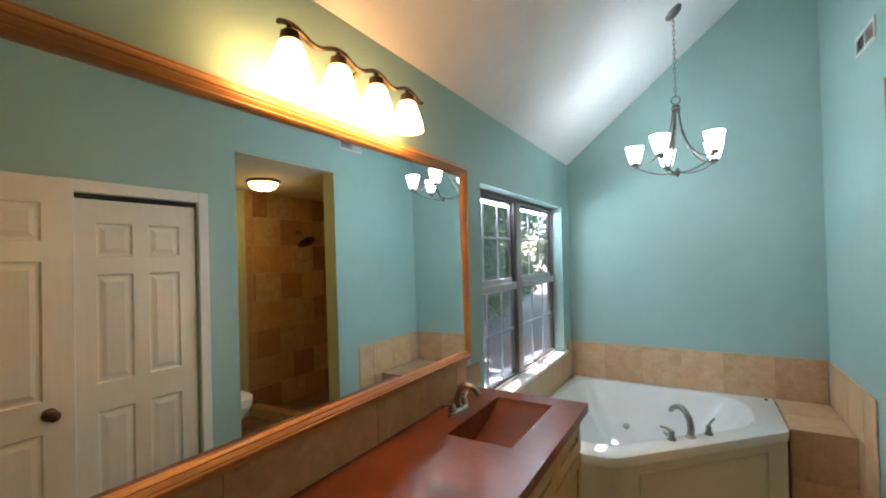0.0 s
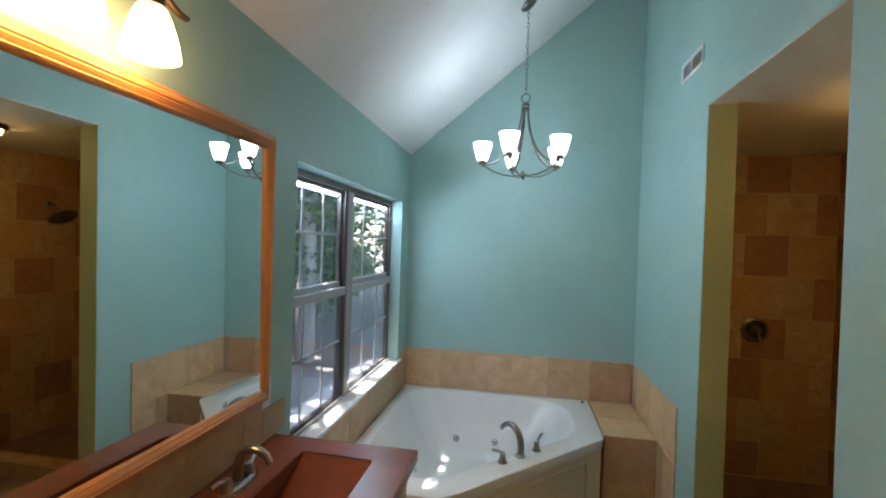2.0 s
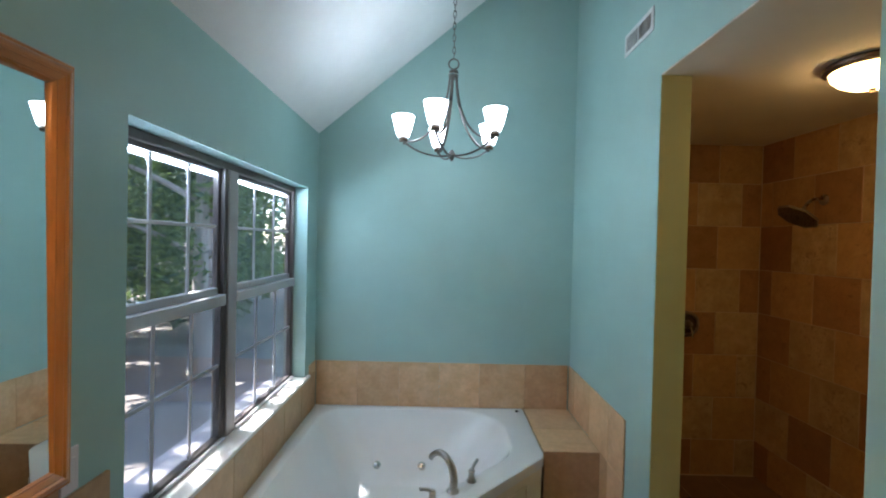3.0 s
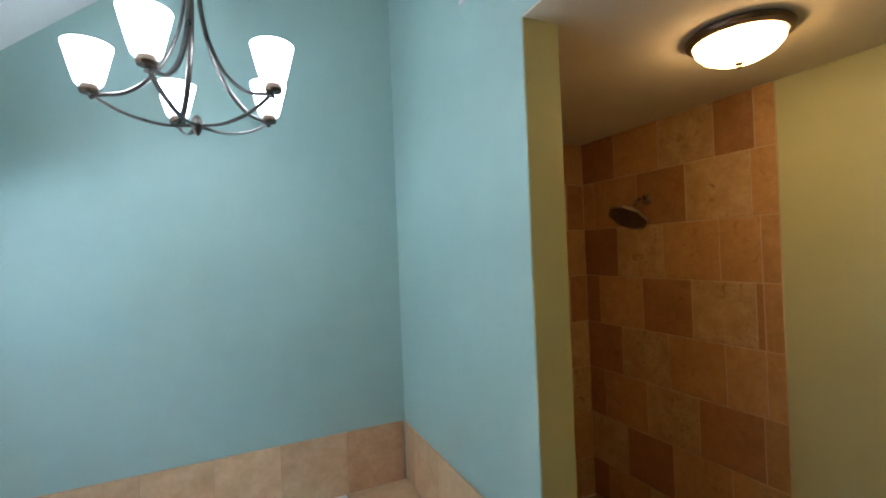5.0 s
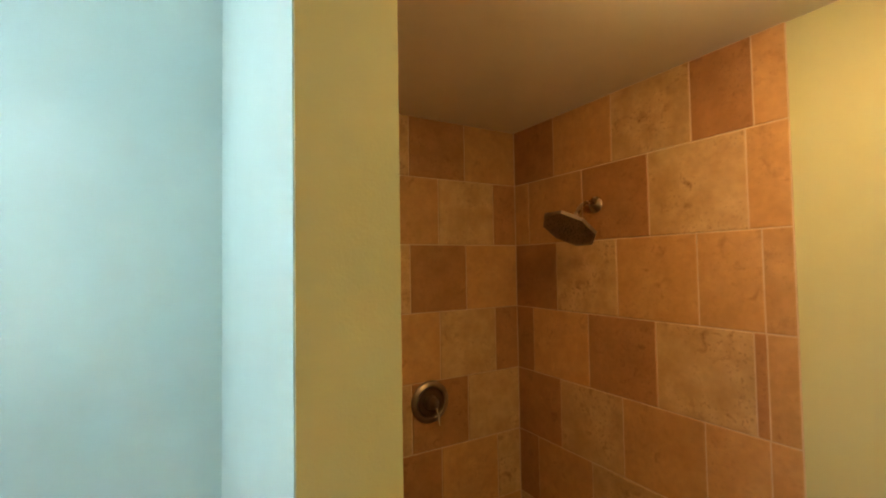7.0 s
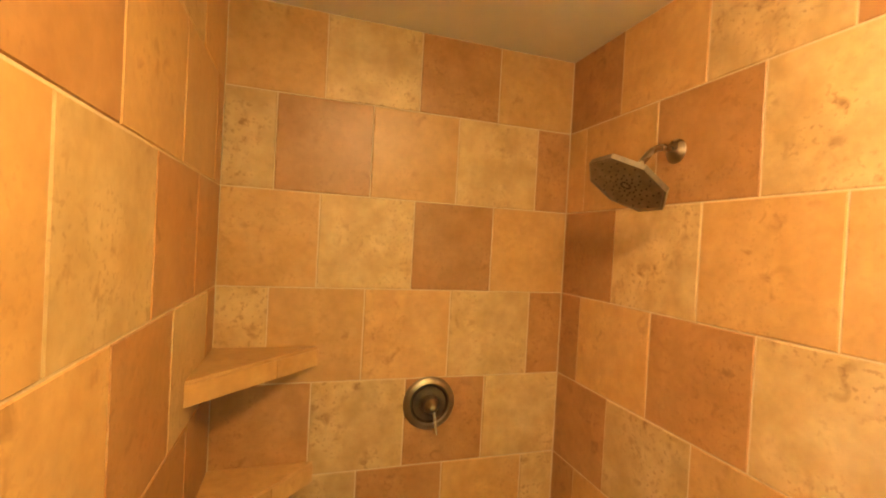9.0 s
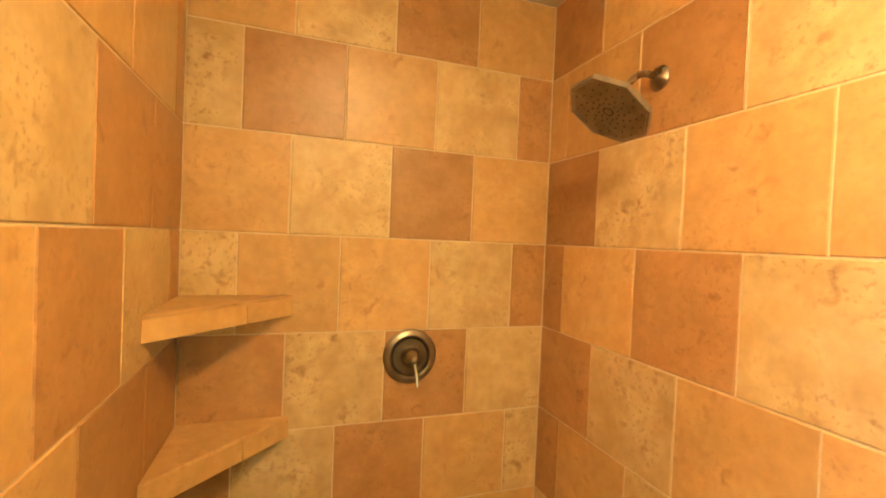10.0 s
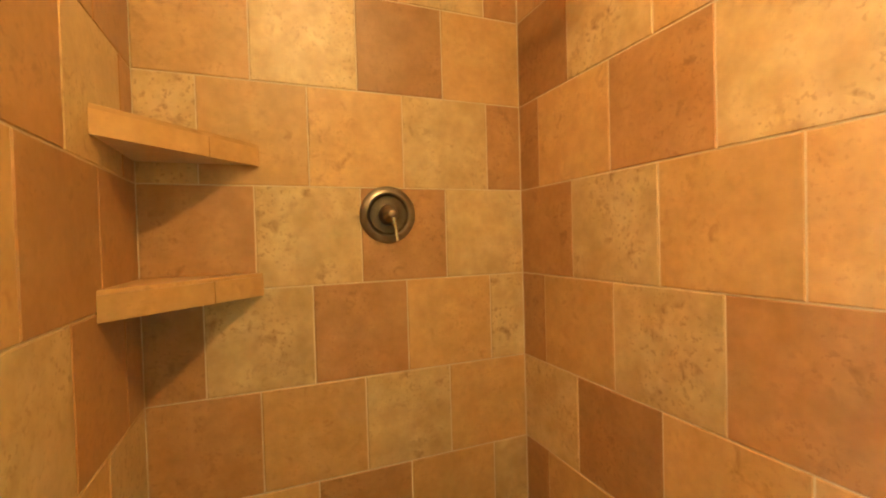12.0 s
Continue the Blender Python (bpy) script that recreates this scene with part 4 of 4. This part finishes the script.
add_lathe(bm, [(0.0, -0.045), (0.014, -0.045), (0.018, -0.03), (0.05, -0.024), (0.104, -0.016), (0.1135, -0.012), (0.1135, 0.003), (0.108, 0.004), (0.104, 0.0), (0.0, 0.0)], HC, HN, 8)
edge = Vector((0.0863, 0.0433, -0.0598)).normalized()      # from the centre to one corner of the octagon
bm.verts.ensure_lookup_table()
first = bm.verts[5 * 8].co - HC
first = (first - HN * first.dot(HN)).normalized()
spin = math.atan2(HN.dot(first.cross(edge)), first.dot(edge))
bmesh.ops.rotate(bm, cent=HC, matrix=Matrix.Rotation(spin, 3, HN), verts=bm.verts)
part("head", bm, M_PEWTER, sh, "octagonal spray head")
bm = bmesh.new()
turn = Vector((0, 0, 1)).rotation_difference(HN).to_matrix()
for arm in range(12):
    for k in range(6):
        r = 0.013 + k * 0.0155
        a = 2 * math.pi * arm / 12 + k * 0.22
        add_lathe(bm, [(0.0026, 0.0), (0.0022, 0.003), (0.0, 0.0032)], HC + turn @ Vector((r * math.cos(a), r * math.sin(a), 0)), HN, 6)
nz = part("nozzles", bm, M_RUBBER, sh, "dark spray nozzles in curved rows")
nz["kind"] = "stuff"

vv = thing("shower_valve", (2.702, YS - TILE_T, 1.11), "round antique nickel shower valve with a lever", "valve")
VC = (2.702, YS - TILE_T, 1.11)
bm = bmesh.new()
add_lathe(bm, [(0.094, 0.0), (0.095, 0.006), (0.088, 0.014), (0.074, 0.018), (0.067, 0.014), (0.062, 0.004), (0.03, 0.002), (0.0, 0.002)], VC, (0, -1, 0), 44)
part("escutcheon", bm, M_RING, vv, "", True)
bm = bmesh.new()
add_lathe(bm, [(0.0675, 0.0165), (0.061, 0.008), (0.04, 0.006), (0.03, 0.012)], VC, (0, -1, 0), 40)
part("recess_ring", bm, M_BRONZE, vv, "dark recessed ring", True)
bm = bmesh.new()
add_lathe(bm, [(0.034, 0.008), (0.03, 0.02), (0.026, 0.028), (0.027, 0.04), (0.018, 0.052), (0.012, 0.066), (0.0, 0.07)], VC, (0, -1, 0), 24)
part("hub", bm, M_RING, vv, "", True)
bm = bmesh.new()
add_tube(bm, [(2.704, YS - TILE_T - 0.058, 1.105), (2.712, YS - TILE_T - 0.062, 1.06), (2.716, YS - TILE_T - 0.066, 1.022)], [0.007, 0.005, 0.0065], 10)
part("lever", bm, M_CHROME, vv, "bright lever pointing down", True)

# corner shelves
XLF, YBF = XI + TILE_T, YS - TILE_T
for zb, zt in ((1.258, 1.322), (0.868, 0.936)):
    s = thing("corner_shelf", (XLF, YBF, zb), "tiled triangular corner shelf in the shower", "shelf", "shower corner shelves")
    a, b = Vector((2.31, YBF - 0.001)), Vector((XLF + 0.001, 3.772))
    c = Vector((XLF + 0.001, YBF - 0.001))
    nrm = Vector((1, -1)).normalized()
    bm = bmesh.new()
    ai, bi = a - nrm * 0.010, b - nrm * 0.010
    add_prism(bm, [(c.x, c.y), (bi.x, c.y - (c.y - b.y) + 0.014), (ai.x - 0.004, c.y)], zb + 0.002, zt - 0.011)
    part("shelf_core", bm, M_GROUT, s)
    bm = bmesh.new()
    add_prism(bm, [(c.x, c.y), (b.x, b.y + 0.002), (a.x - 0.002, a.y)], zt - 0.010, zt)
    part("top_tile", bm, M_GOLD, s)
    mid = b.lerp(a, 0.62)
    for p, q in ((b, mid), (mid + (a - b).normalized() * 0.003, a)):
        bm = bmesh.new()
        add_prism(bm, [tuple(p), tuple(q), tuple(q - nrm * 0.009), tuple(p - nrm * 0.009)], zb, zt - 0.0105)
        part("edge_tile", bm, M_GOLD, s)

# ---------------------------------------------------------------- outdoors
structure("ground", box_bm((-160, -150, -0.75), (-0.14, 150, -0.6)), M_GROUND, "leaf-strewn ground outside the window", "ground")
# Overhang added out of view to cut off high sun.
structure("roof_eave", box_bm((-0.40, YB - 0.3, 2.50), (-0.14, YE + 0.4, 2.60)), M_SIDING, "unseen roof overhang added to block high sun", "eave")
rnd = random.Random(7)
lanes = [((-0.03, y, 0.737), 0.11) for y in (2.55, 2.72, 2.88, 3.1, 3.25, 3.4, 3.55, 3.7)] + [((0.51, 2.59, 0.476), 0.085)] + [((-0.23, y, 0.69), 0.085) for y in (2.42, 2.66, 2.92, 3.16, 3.42, 3.66)]

lanes += [((rnd.uniform(-6.5, -1.3), rnd.uniform(2.6, 10.0), -0.6), rnd.uniform(0.15, 0.42)) for _ in range(22)]


def in_lane(p):
    """Keeps open the gaps in the crowns through which the sun reaches the sill and the ground."""
    for q, r in lanes:
        d = p - Vector(q)
        along = d.dot(to_sun)
        if along > 0 and (d - to_sun * along).length < r:
            return True
    return False


def leaf_cloud(centres, count, size):
    vs, fs = [], []
    for _ in range(count):
        c, r = rnd.choice(centres)
        while True:
            o = Vector((rnd.uniform(-1, 1), rnd.uniform(-1, 1), rnd.uniform(-1, 1)))
            if o.length < 1:
                break
        p = c + Vector((o.x * r, o.y * r, o.z * r * 0.75))
        if p.z < -0.55 or p.x > -1.2 or in_lane(p):
            continue
        s = size * rnd.uniform(0.6, 1.5)
        a = Vector((rnd.uniform(-1, 1), rnd.uniform(-1, 1), rnd.uniform(-0.6, 0.6))).normalized()
        b = a.cross(Vector((rnd.uniform(-1, 1), rnd.uniform(-1, 1), rnd.uniform(-1, 1)))).normalized()
        n = a.cross(b) * s * 0.15
        k = len(vs)
        vs += [p - a * s, p - b * s * 0.45 + n, p + a * s, p + b * s * 0.45 + n]
        fs.append((k, k + 1, k + 2, k + 3))
    return vs, fs


def tree(x, y, h, r, crowns, leaves, size, label):
    t = thing("tree", (x, y, -0.6), label, "tree", "trees outside the window")
    bm = bmesh.new()
    lean = rnd.uniform(-0.2, 0.2)
    P = [(x, y, -0.6), (x + lean * 0.2, y + lean * 0.3, h * 0.3), (x + lean * 0.5, y + lean * 0.4, h * 0.65), (x + lean, y + lean * 0.6, h)]
    sp = smooth_path(P, 5)
    add_tube(bm, sp, [r * (1.15 - 0.85 * i / (len(sp) - 1)) for i in range(len(sp))], 12)
    part("trunk", bm, M_BARK, t, "", True)
    for c, cr in crowns:
        bm = bmesh.new()
        a = Vector((x + lean * 0.4, y + lean * 0.3, min(h * 0.8, max(0.6, c.z - cr * 0.8))))
        add_tube(bm, smooth_path([a, a.lerp(c, 0.5) + Vector((0, 0, 0.15)), c], 4), [r * 0.35, r * 0.3, r * 0.28, r * 0.25, r * 0.2, r * 0.16, r * 0.12, r * 0.08, r * 0.05], 7)
        part("limb", bm, M_BARK, t, "", True)
    vs, fs = leaf_cloud(crowns, leaves, size)
    me = bpy.data.meshes.new("crown")
    me.from_pydata([v - t.location for v in vs], [], fs)
    me.materials.append(M_LEAF)
    ob = new("crown", me)
    ob.parent = t
    return t


for x, y, h, r, nc, spread, lo, hi, leaves, size in (
        (-3.4, 4.6, 6.5, 0.11, 7, 1.5, 1.2, 5.0, 5500, 0.075), (-4.6, 6.6, 7.5, 0.14, 9, 1.9, 0.2, 5.5, 9000, 0.08), (-5.6, 5.4, 8, 0.14, 8, 2.0, 0.8, 6.0, 7000, 0.085),
        (-3.0, 8.1, 7.5, 0.17, 9, 1.7, 0.9, 5.2, 7000, 0.075), (-7.0, 9.5, 10, 0.20, 9, 2.6, 0.6, 8.0, 8000, 0.11), (-7.5, 4.2, 10, 0.18, 9, 2.6, 1.0, 8.0, 7500, 0.11),
        # Two trees added out of view; their high crowns block direct sun.
        (-4.6, 4.3, 9.5, 0.15, 12, 2.2, 4.8, 9.0, 16000, 0.09), (-3.2, 2.4, 8.5, 0.12, 10, 1.8, 4.6, 8.0, 12000, 0.085),
        (-5.0, 12.5, 10, 0.20, 9, 2.8, 0.4, 8.0, 8500, 0.12), (-10.5, 7.0, 12, 0.24, 9, 3.4, 0.8, 10.0, 9000, 0.15), (-9.5, 13.5, 12, 0.24, 9, 3.4, 0.4, 10.0, 11000, 0.15),
        (-4.4, 10.6, 9, 0.15, 10, 2.2, -0.2, 6.0, 10000, 0.09), (-6.2, 16.5, 12, 0.22, 10, 3.2, 0.2, 9.0, 12000, 0.13), (-12.5, 19, 13, 0.26, 10, 4.0, 0.4, 11.0, 11000, 0.19), (-15, 11, 13, 0.26, 10, 4.0, 0.6, 11.0, 11000, 0.19)):
    crowns = [(Vector((x + rnd.uniform(-spread, spread), y + rnd.uniform(-spread, spread), rnd.uniform(lo, hi))), rnd.uniform(0.6, 1.0) * spread * 0.62) for _ in range(nc)]
    if y == 4.3:      # unseen crown, added between the sun and the window as shade
        crowns = [(Vector((-0.1, 3.0, 1.2)) + to_sun * rnd.uniform(6.2, 8.2) + Vector((rnd.uniform(-0.9, 0.9), rnd.uniform(-1.7, 1.7), rnd.uniform(-0.7, 0.7))), rnd.uniform(0.7, 1.0)) for _ in range(16)]
    tree(x, y, h, r, crowns, round(leaves * 1.2), size * 0.85, "leafy woodland tree with a grey trunk")
bm = bmesh.new()
add_loft(bm, [[(-24 + 10 * math.cos(a), 9 + 34 * math.sin(a), z) for a in [math.pi * (0.5 + k / 20) for k in range(21)]] for z in (-0.6, 6, 16)], False, False, False)
M_WOODS = surface("distant_woods", (0.02, 0.045, 0.018), (0.10, 0.16, 0.05), rough=0.9, scale=0.9, fine=5.0, amount=1.0, bump=0.0)
structure("backdrop", bm, M_WOODS, "dark green woods in the distance", "backdrop")

# ---------------------------------------------------------------- tiles
tile_cache = {}


def tile_ob(name, parent, origin, udir, vdir, nrm, w, h, material, gap=0.004, t=TILE_T):
    """One tile: origin at its low corner on the wall's face, w along udir, h along vdir, standing t proud along nrm."""
    key = (round(w, 3), round(h, 3), material.name, tuple(round(c) for c in udir), tuple(round(c) for c in vdir), tuple(round(c) for c in nrm), t)
    me = tile_cache.get(key)
    if me is None:
        u, v, n = Vector(udir), Vector(vdir), Vector(nrm)
        g, c = gap / 2, 0.0022
        bm = bmesh.new()
        ring = lambda s, d: [u * s + v * s + n * d, u * (w - s) + v * s + n * d, u * (w - s) + v * (h - s) + n * d, u * s + v * (h - s) + n * d]
        add_loft(bm, [ring(g, 0.002), ring(g, t - c), ring(g + c, t)], True, False, True)
        bmesh.ops.recalc_face_normals(bm, faces=bm.faces)
        if bm.faces[-1].normal.dot(n) < 0 and all(f.normal.dot(n) <= 1e-3 for f in bm.faces):
            bmesh.ops.reverse_faces(bm, faces=bm.faces)
        me = bpy.data.meshes.new(name)
        bm.to_mesh(me)
        bm.free()
        me.materials.append(material)
        tile_cache[key] = me
    ob = new(name, me)
    ob.location = Vector(origin) - (parent.location if parent.parent is None else Vector())
    ob.parent = parent
    return ob


KIND = {"P": M_PALE, "O": M_GOLD, "D": M_RUST}
ROWZ = [ZC, 2.14, 1.828, 1.515, 1.20, 0.888, 0.575, 0.262, 0.0]
J1 = [2.292, 2.613, 2.915]
J2 = [2.146, 2.454, 2.764, 3.085]
# Sixth back row starts rust: the shelf's shadow put into the tile colour.
BACK = [(J1, "OPDO"), (J2, "PDOPD"), (J1, "OPDO"), (J2, "POOPD"), (J1, "DPDP"), (J2, "DPDOP"), (J1, "DOPO"), (J2, "OODOP")]
RIGHT = [([3.822, 3.495, 3.171, 2.979], "DOPDO"), ([4.0, 3.654, 3.337, 3.004], "OODPO"), ([3.818, 3.486, 3.165, 2.97], "DPOOO"), ([3.985, 3.64, 3.325, 3.003, 2.968], "DODPDO"),
         ([3.811, 3.478, 3.159, 2.97], "DPOOO"), ([3.968, 3.638, 3.312, 2.99], "DOPDO"), ([3.80, 3.478, 3.15], "PDOO"), ([3.967, 3.64, 3.31], "DOPD")]
LEFT = [([3.83, 3.51, 3.18], "OPOD"), ([4.015, 3.675, 3.343, 3.02], "DOODO"), ([3.83, 3.51, 3.169], "DDPO"), ([4.0, 3.655, 3.343, 3.02], "DPDOP"),
        ([3.815, 3.475, 3.155], "DDOD"), ([3.96, 3.645, 3.33], "DDPO"), ([3.81, 3.5, 3.18], "PODO"), ([3.96, 3.64, 3.3], "ODOP")]
XLF, YBF, YT = XI + TILE_T, YS - TILE_T, 2.89
GR = 0.0075
structure("grout_back", box_bm((XI + GR, YS - GR, 0), (XS - GR, YS, ZC)), M_GROUT, "pale grout between the shower tiles", "grout")
structure("grout_right", box_bm((XS - GR, YT, 0), (XS, YS, ZC)), M_GROUT, "pale grout between the shower tiles", "grout")
structure("grout_left", box_bm((XI + 0.003, YT, 0), (XI + GR, YS, ZC)), M_GROUT, "pale grout between the shower tiles", "grout")
for i in range(8):
    z1, z0 = ROWZ[i], ROWZ[i + 1]
    js, cols = BACK[i]
    xs = [XLF] + js + [XS - TILE_T]
    for x0, x1, c in zip(xs, xs[1:], cols):
        tile_ob("tile", wall_b, (x0, YS, z0), (1, 0, 0), (0, 0, 1), (0, -1, 0), x1 - x0, z1 - z0, KIND[c])
    js, cols = RIGHT[i]
    ys = [YBF] + js + [YT]
    for y0, y1, c in zip(ys, ys[1:], cols):
        tile_ob("tile", wall_f, (XS, y1, z0), (0, 1, 0), (0, 0, 1), (-1, 0, 0), y0 - y1, z1 - z0, KIND[c])
    js, cols = LEFT[i]
    ys = [YBF] + js + [YT]
    for y0, y1, c in zip(ys, ys[1:], cols):
        tile_ob("tile", wall_e, (XI, y1, z0), (0, 1, 0), (0, 0, 1), (1, 0, 0), y0 - y1, z1 - z0, KIND[c])
curb = structure("shower_curb", box_bm((XLF, 2.90, 0.0), (XS - TILE_T, 3.0, 0.10), 0.004), M_GROUT, "tiled shower curb", "curb")
x = XLF
while x < XS - 0.05:
    w = min(0.31, XS - TILE_T - x)
    tile_ob("tile", curb, (x, 2.898, 0.10), (1, 0, 0), (0, 1, 0), (0, 0, 1), w, 0.104, M_GOLD)
    tile_ob("tile", curb, (x, 2.90, 0.0), (1, 0, 0), (0, 0, 1), (0, -1, 0), w, 0.105, M_GOLD)
    x += w

# wainscot round the tub
ZW = 0.792
xs = [0.012, 0.31, 0.615, 0.905, 1.196, 1.525, 1.835]
for k, (x0, x1) in enumerate(zip(xs, xs[1:])):
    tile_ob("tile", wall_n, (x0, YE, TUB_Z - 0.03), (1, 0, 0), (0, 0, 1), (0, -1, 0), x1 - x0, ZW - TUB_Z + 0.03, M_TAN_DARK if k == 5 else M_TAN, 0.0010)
ys = [4.07, 3.93, 3.62, 3.31, 3.10]
for (y0, y1) in zip(ys, ys[1:]):
    for z0, z1 in ((TUB_Z, ZW), (0.18, TUB_Z), (0.0, 0.18)):
        if z1 <= TUB_Z and y1 > 3.5:
            continue
        tile_ob("tile", wall_e, (XR, y1, z0), (0, 1, 0), (0, 0, 1), (-1, 0, 0), y0 - y1, z1 - z0, M_TAN, 0.0010)
ys = [4.07, 3.76, 3.45, 3.14, 2.83, 2.52, 2.21, 2.135]
for (y0, y1) in zip(ys, ys[1:]):
    tile_ob("tile", wall_w, (0.0, y1, TUB_Z - 0.03), (0, 1, 0), (0, 0, 1), (1, 0, 0), y0 - y1, WZ0 - TUB_Z + 0.03, M_TAN, 0.0010)
tile_ob("tile", wall_w, (0.0, 3.925, WZ0), (0, 1, 0), (0, 0, 1), (1, 0, 0), 0.145, ZW - WZ0, M_TAN, 0.0010)

ledge = thing("tub_ledge", (1.68, 3.74, 0.0), "tan tiled ledge between the tub and the wall", "ledge")
part("core", box_bm((1.518, 3.425, 0.0), (XR - 0.0005, YE - 0.0005, TUB_Z - 0.012)), M_GROUT, ledge)
for y0, y1 in ((3.415, 3.725), (3.725, 4.068)):
    tile_ob("tile", ledge, (1.518, y0, TUB_Z - 0.012), (1, 0, 0), (0, 1, 0), (0, 0, 1), XR - TILE_T - 1.518, y1 - y0, M_TAN, 0.0010)
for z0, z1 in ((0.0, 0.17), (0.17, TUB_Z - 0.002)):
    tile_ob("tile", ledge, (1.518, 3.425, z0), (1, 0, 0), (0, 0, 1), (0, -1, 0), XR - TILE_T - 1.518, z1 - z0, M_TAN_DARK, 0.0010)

# floor tiles: bathroom aisle and toilet room
for ix in range(4):
    for iy in range(14):
        x0, y0 = 0.60 + ix * 0.311, YB + iy * 0.312
        if x0 + 0.15 + 1.85 < y0 + 0.1 or y0 > 2.6:
            continue
        tile_ob("tile", floor, (x0, y0, 0.0), (1, 0, 0), (0, 1, 0), (0, 0, 1), 0.311, 0.312, M_FLOOR, 0.006, 0.006)
for ix in range(4):
    for iy in range(8):
        tile_ob("tile", floor, (XI + 0.004 + ix * 0.3125, 1.745 + iy * 0.2925, 0.0), (1, 0, 0), (0, 1, 0), (0, 0, 1), 0.3125, 0.2925, M_FLOOR, 0.006, 0.006)
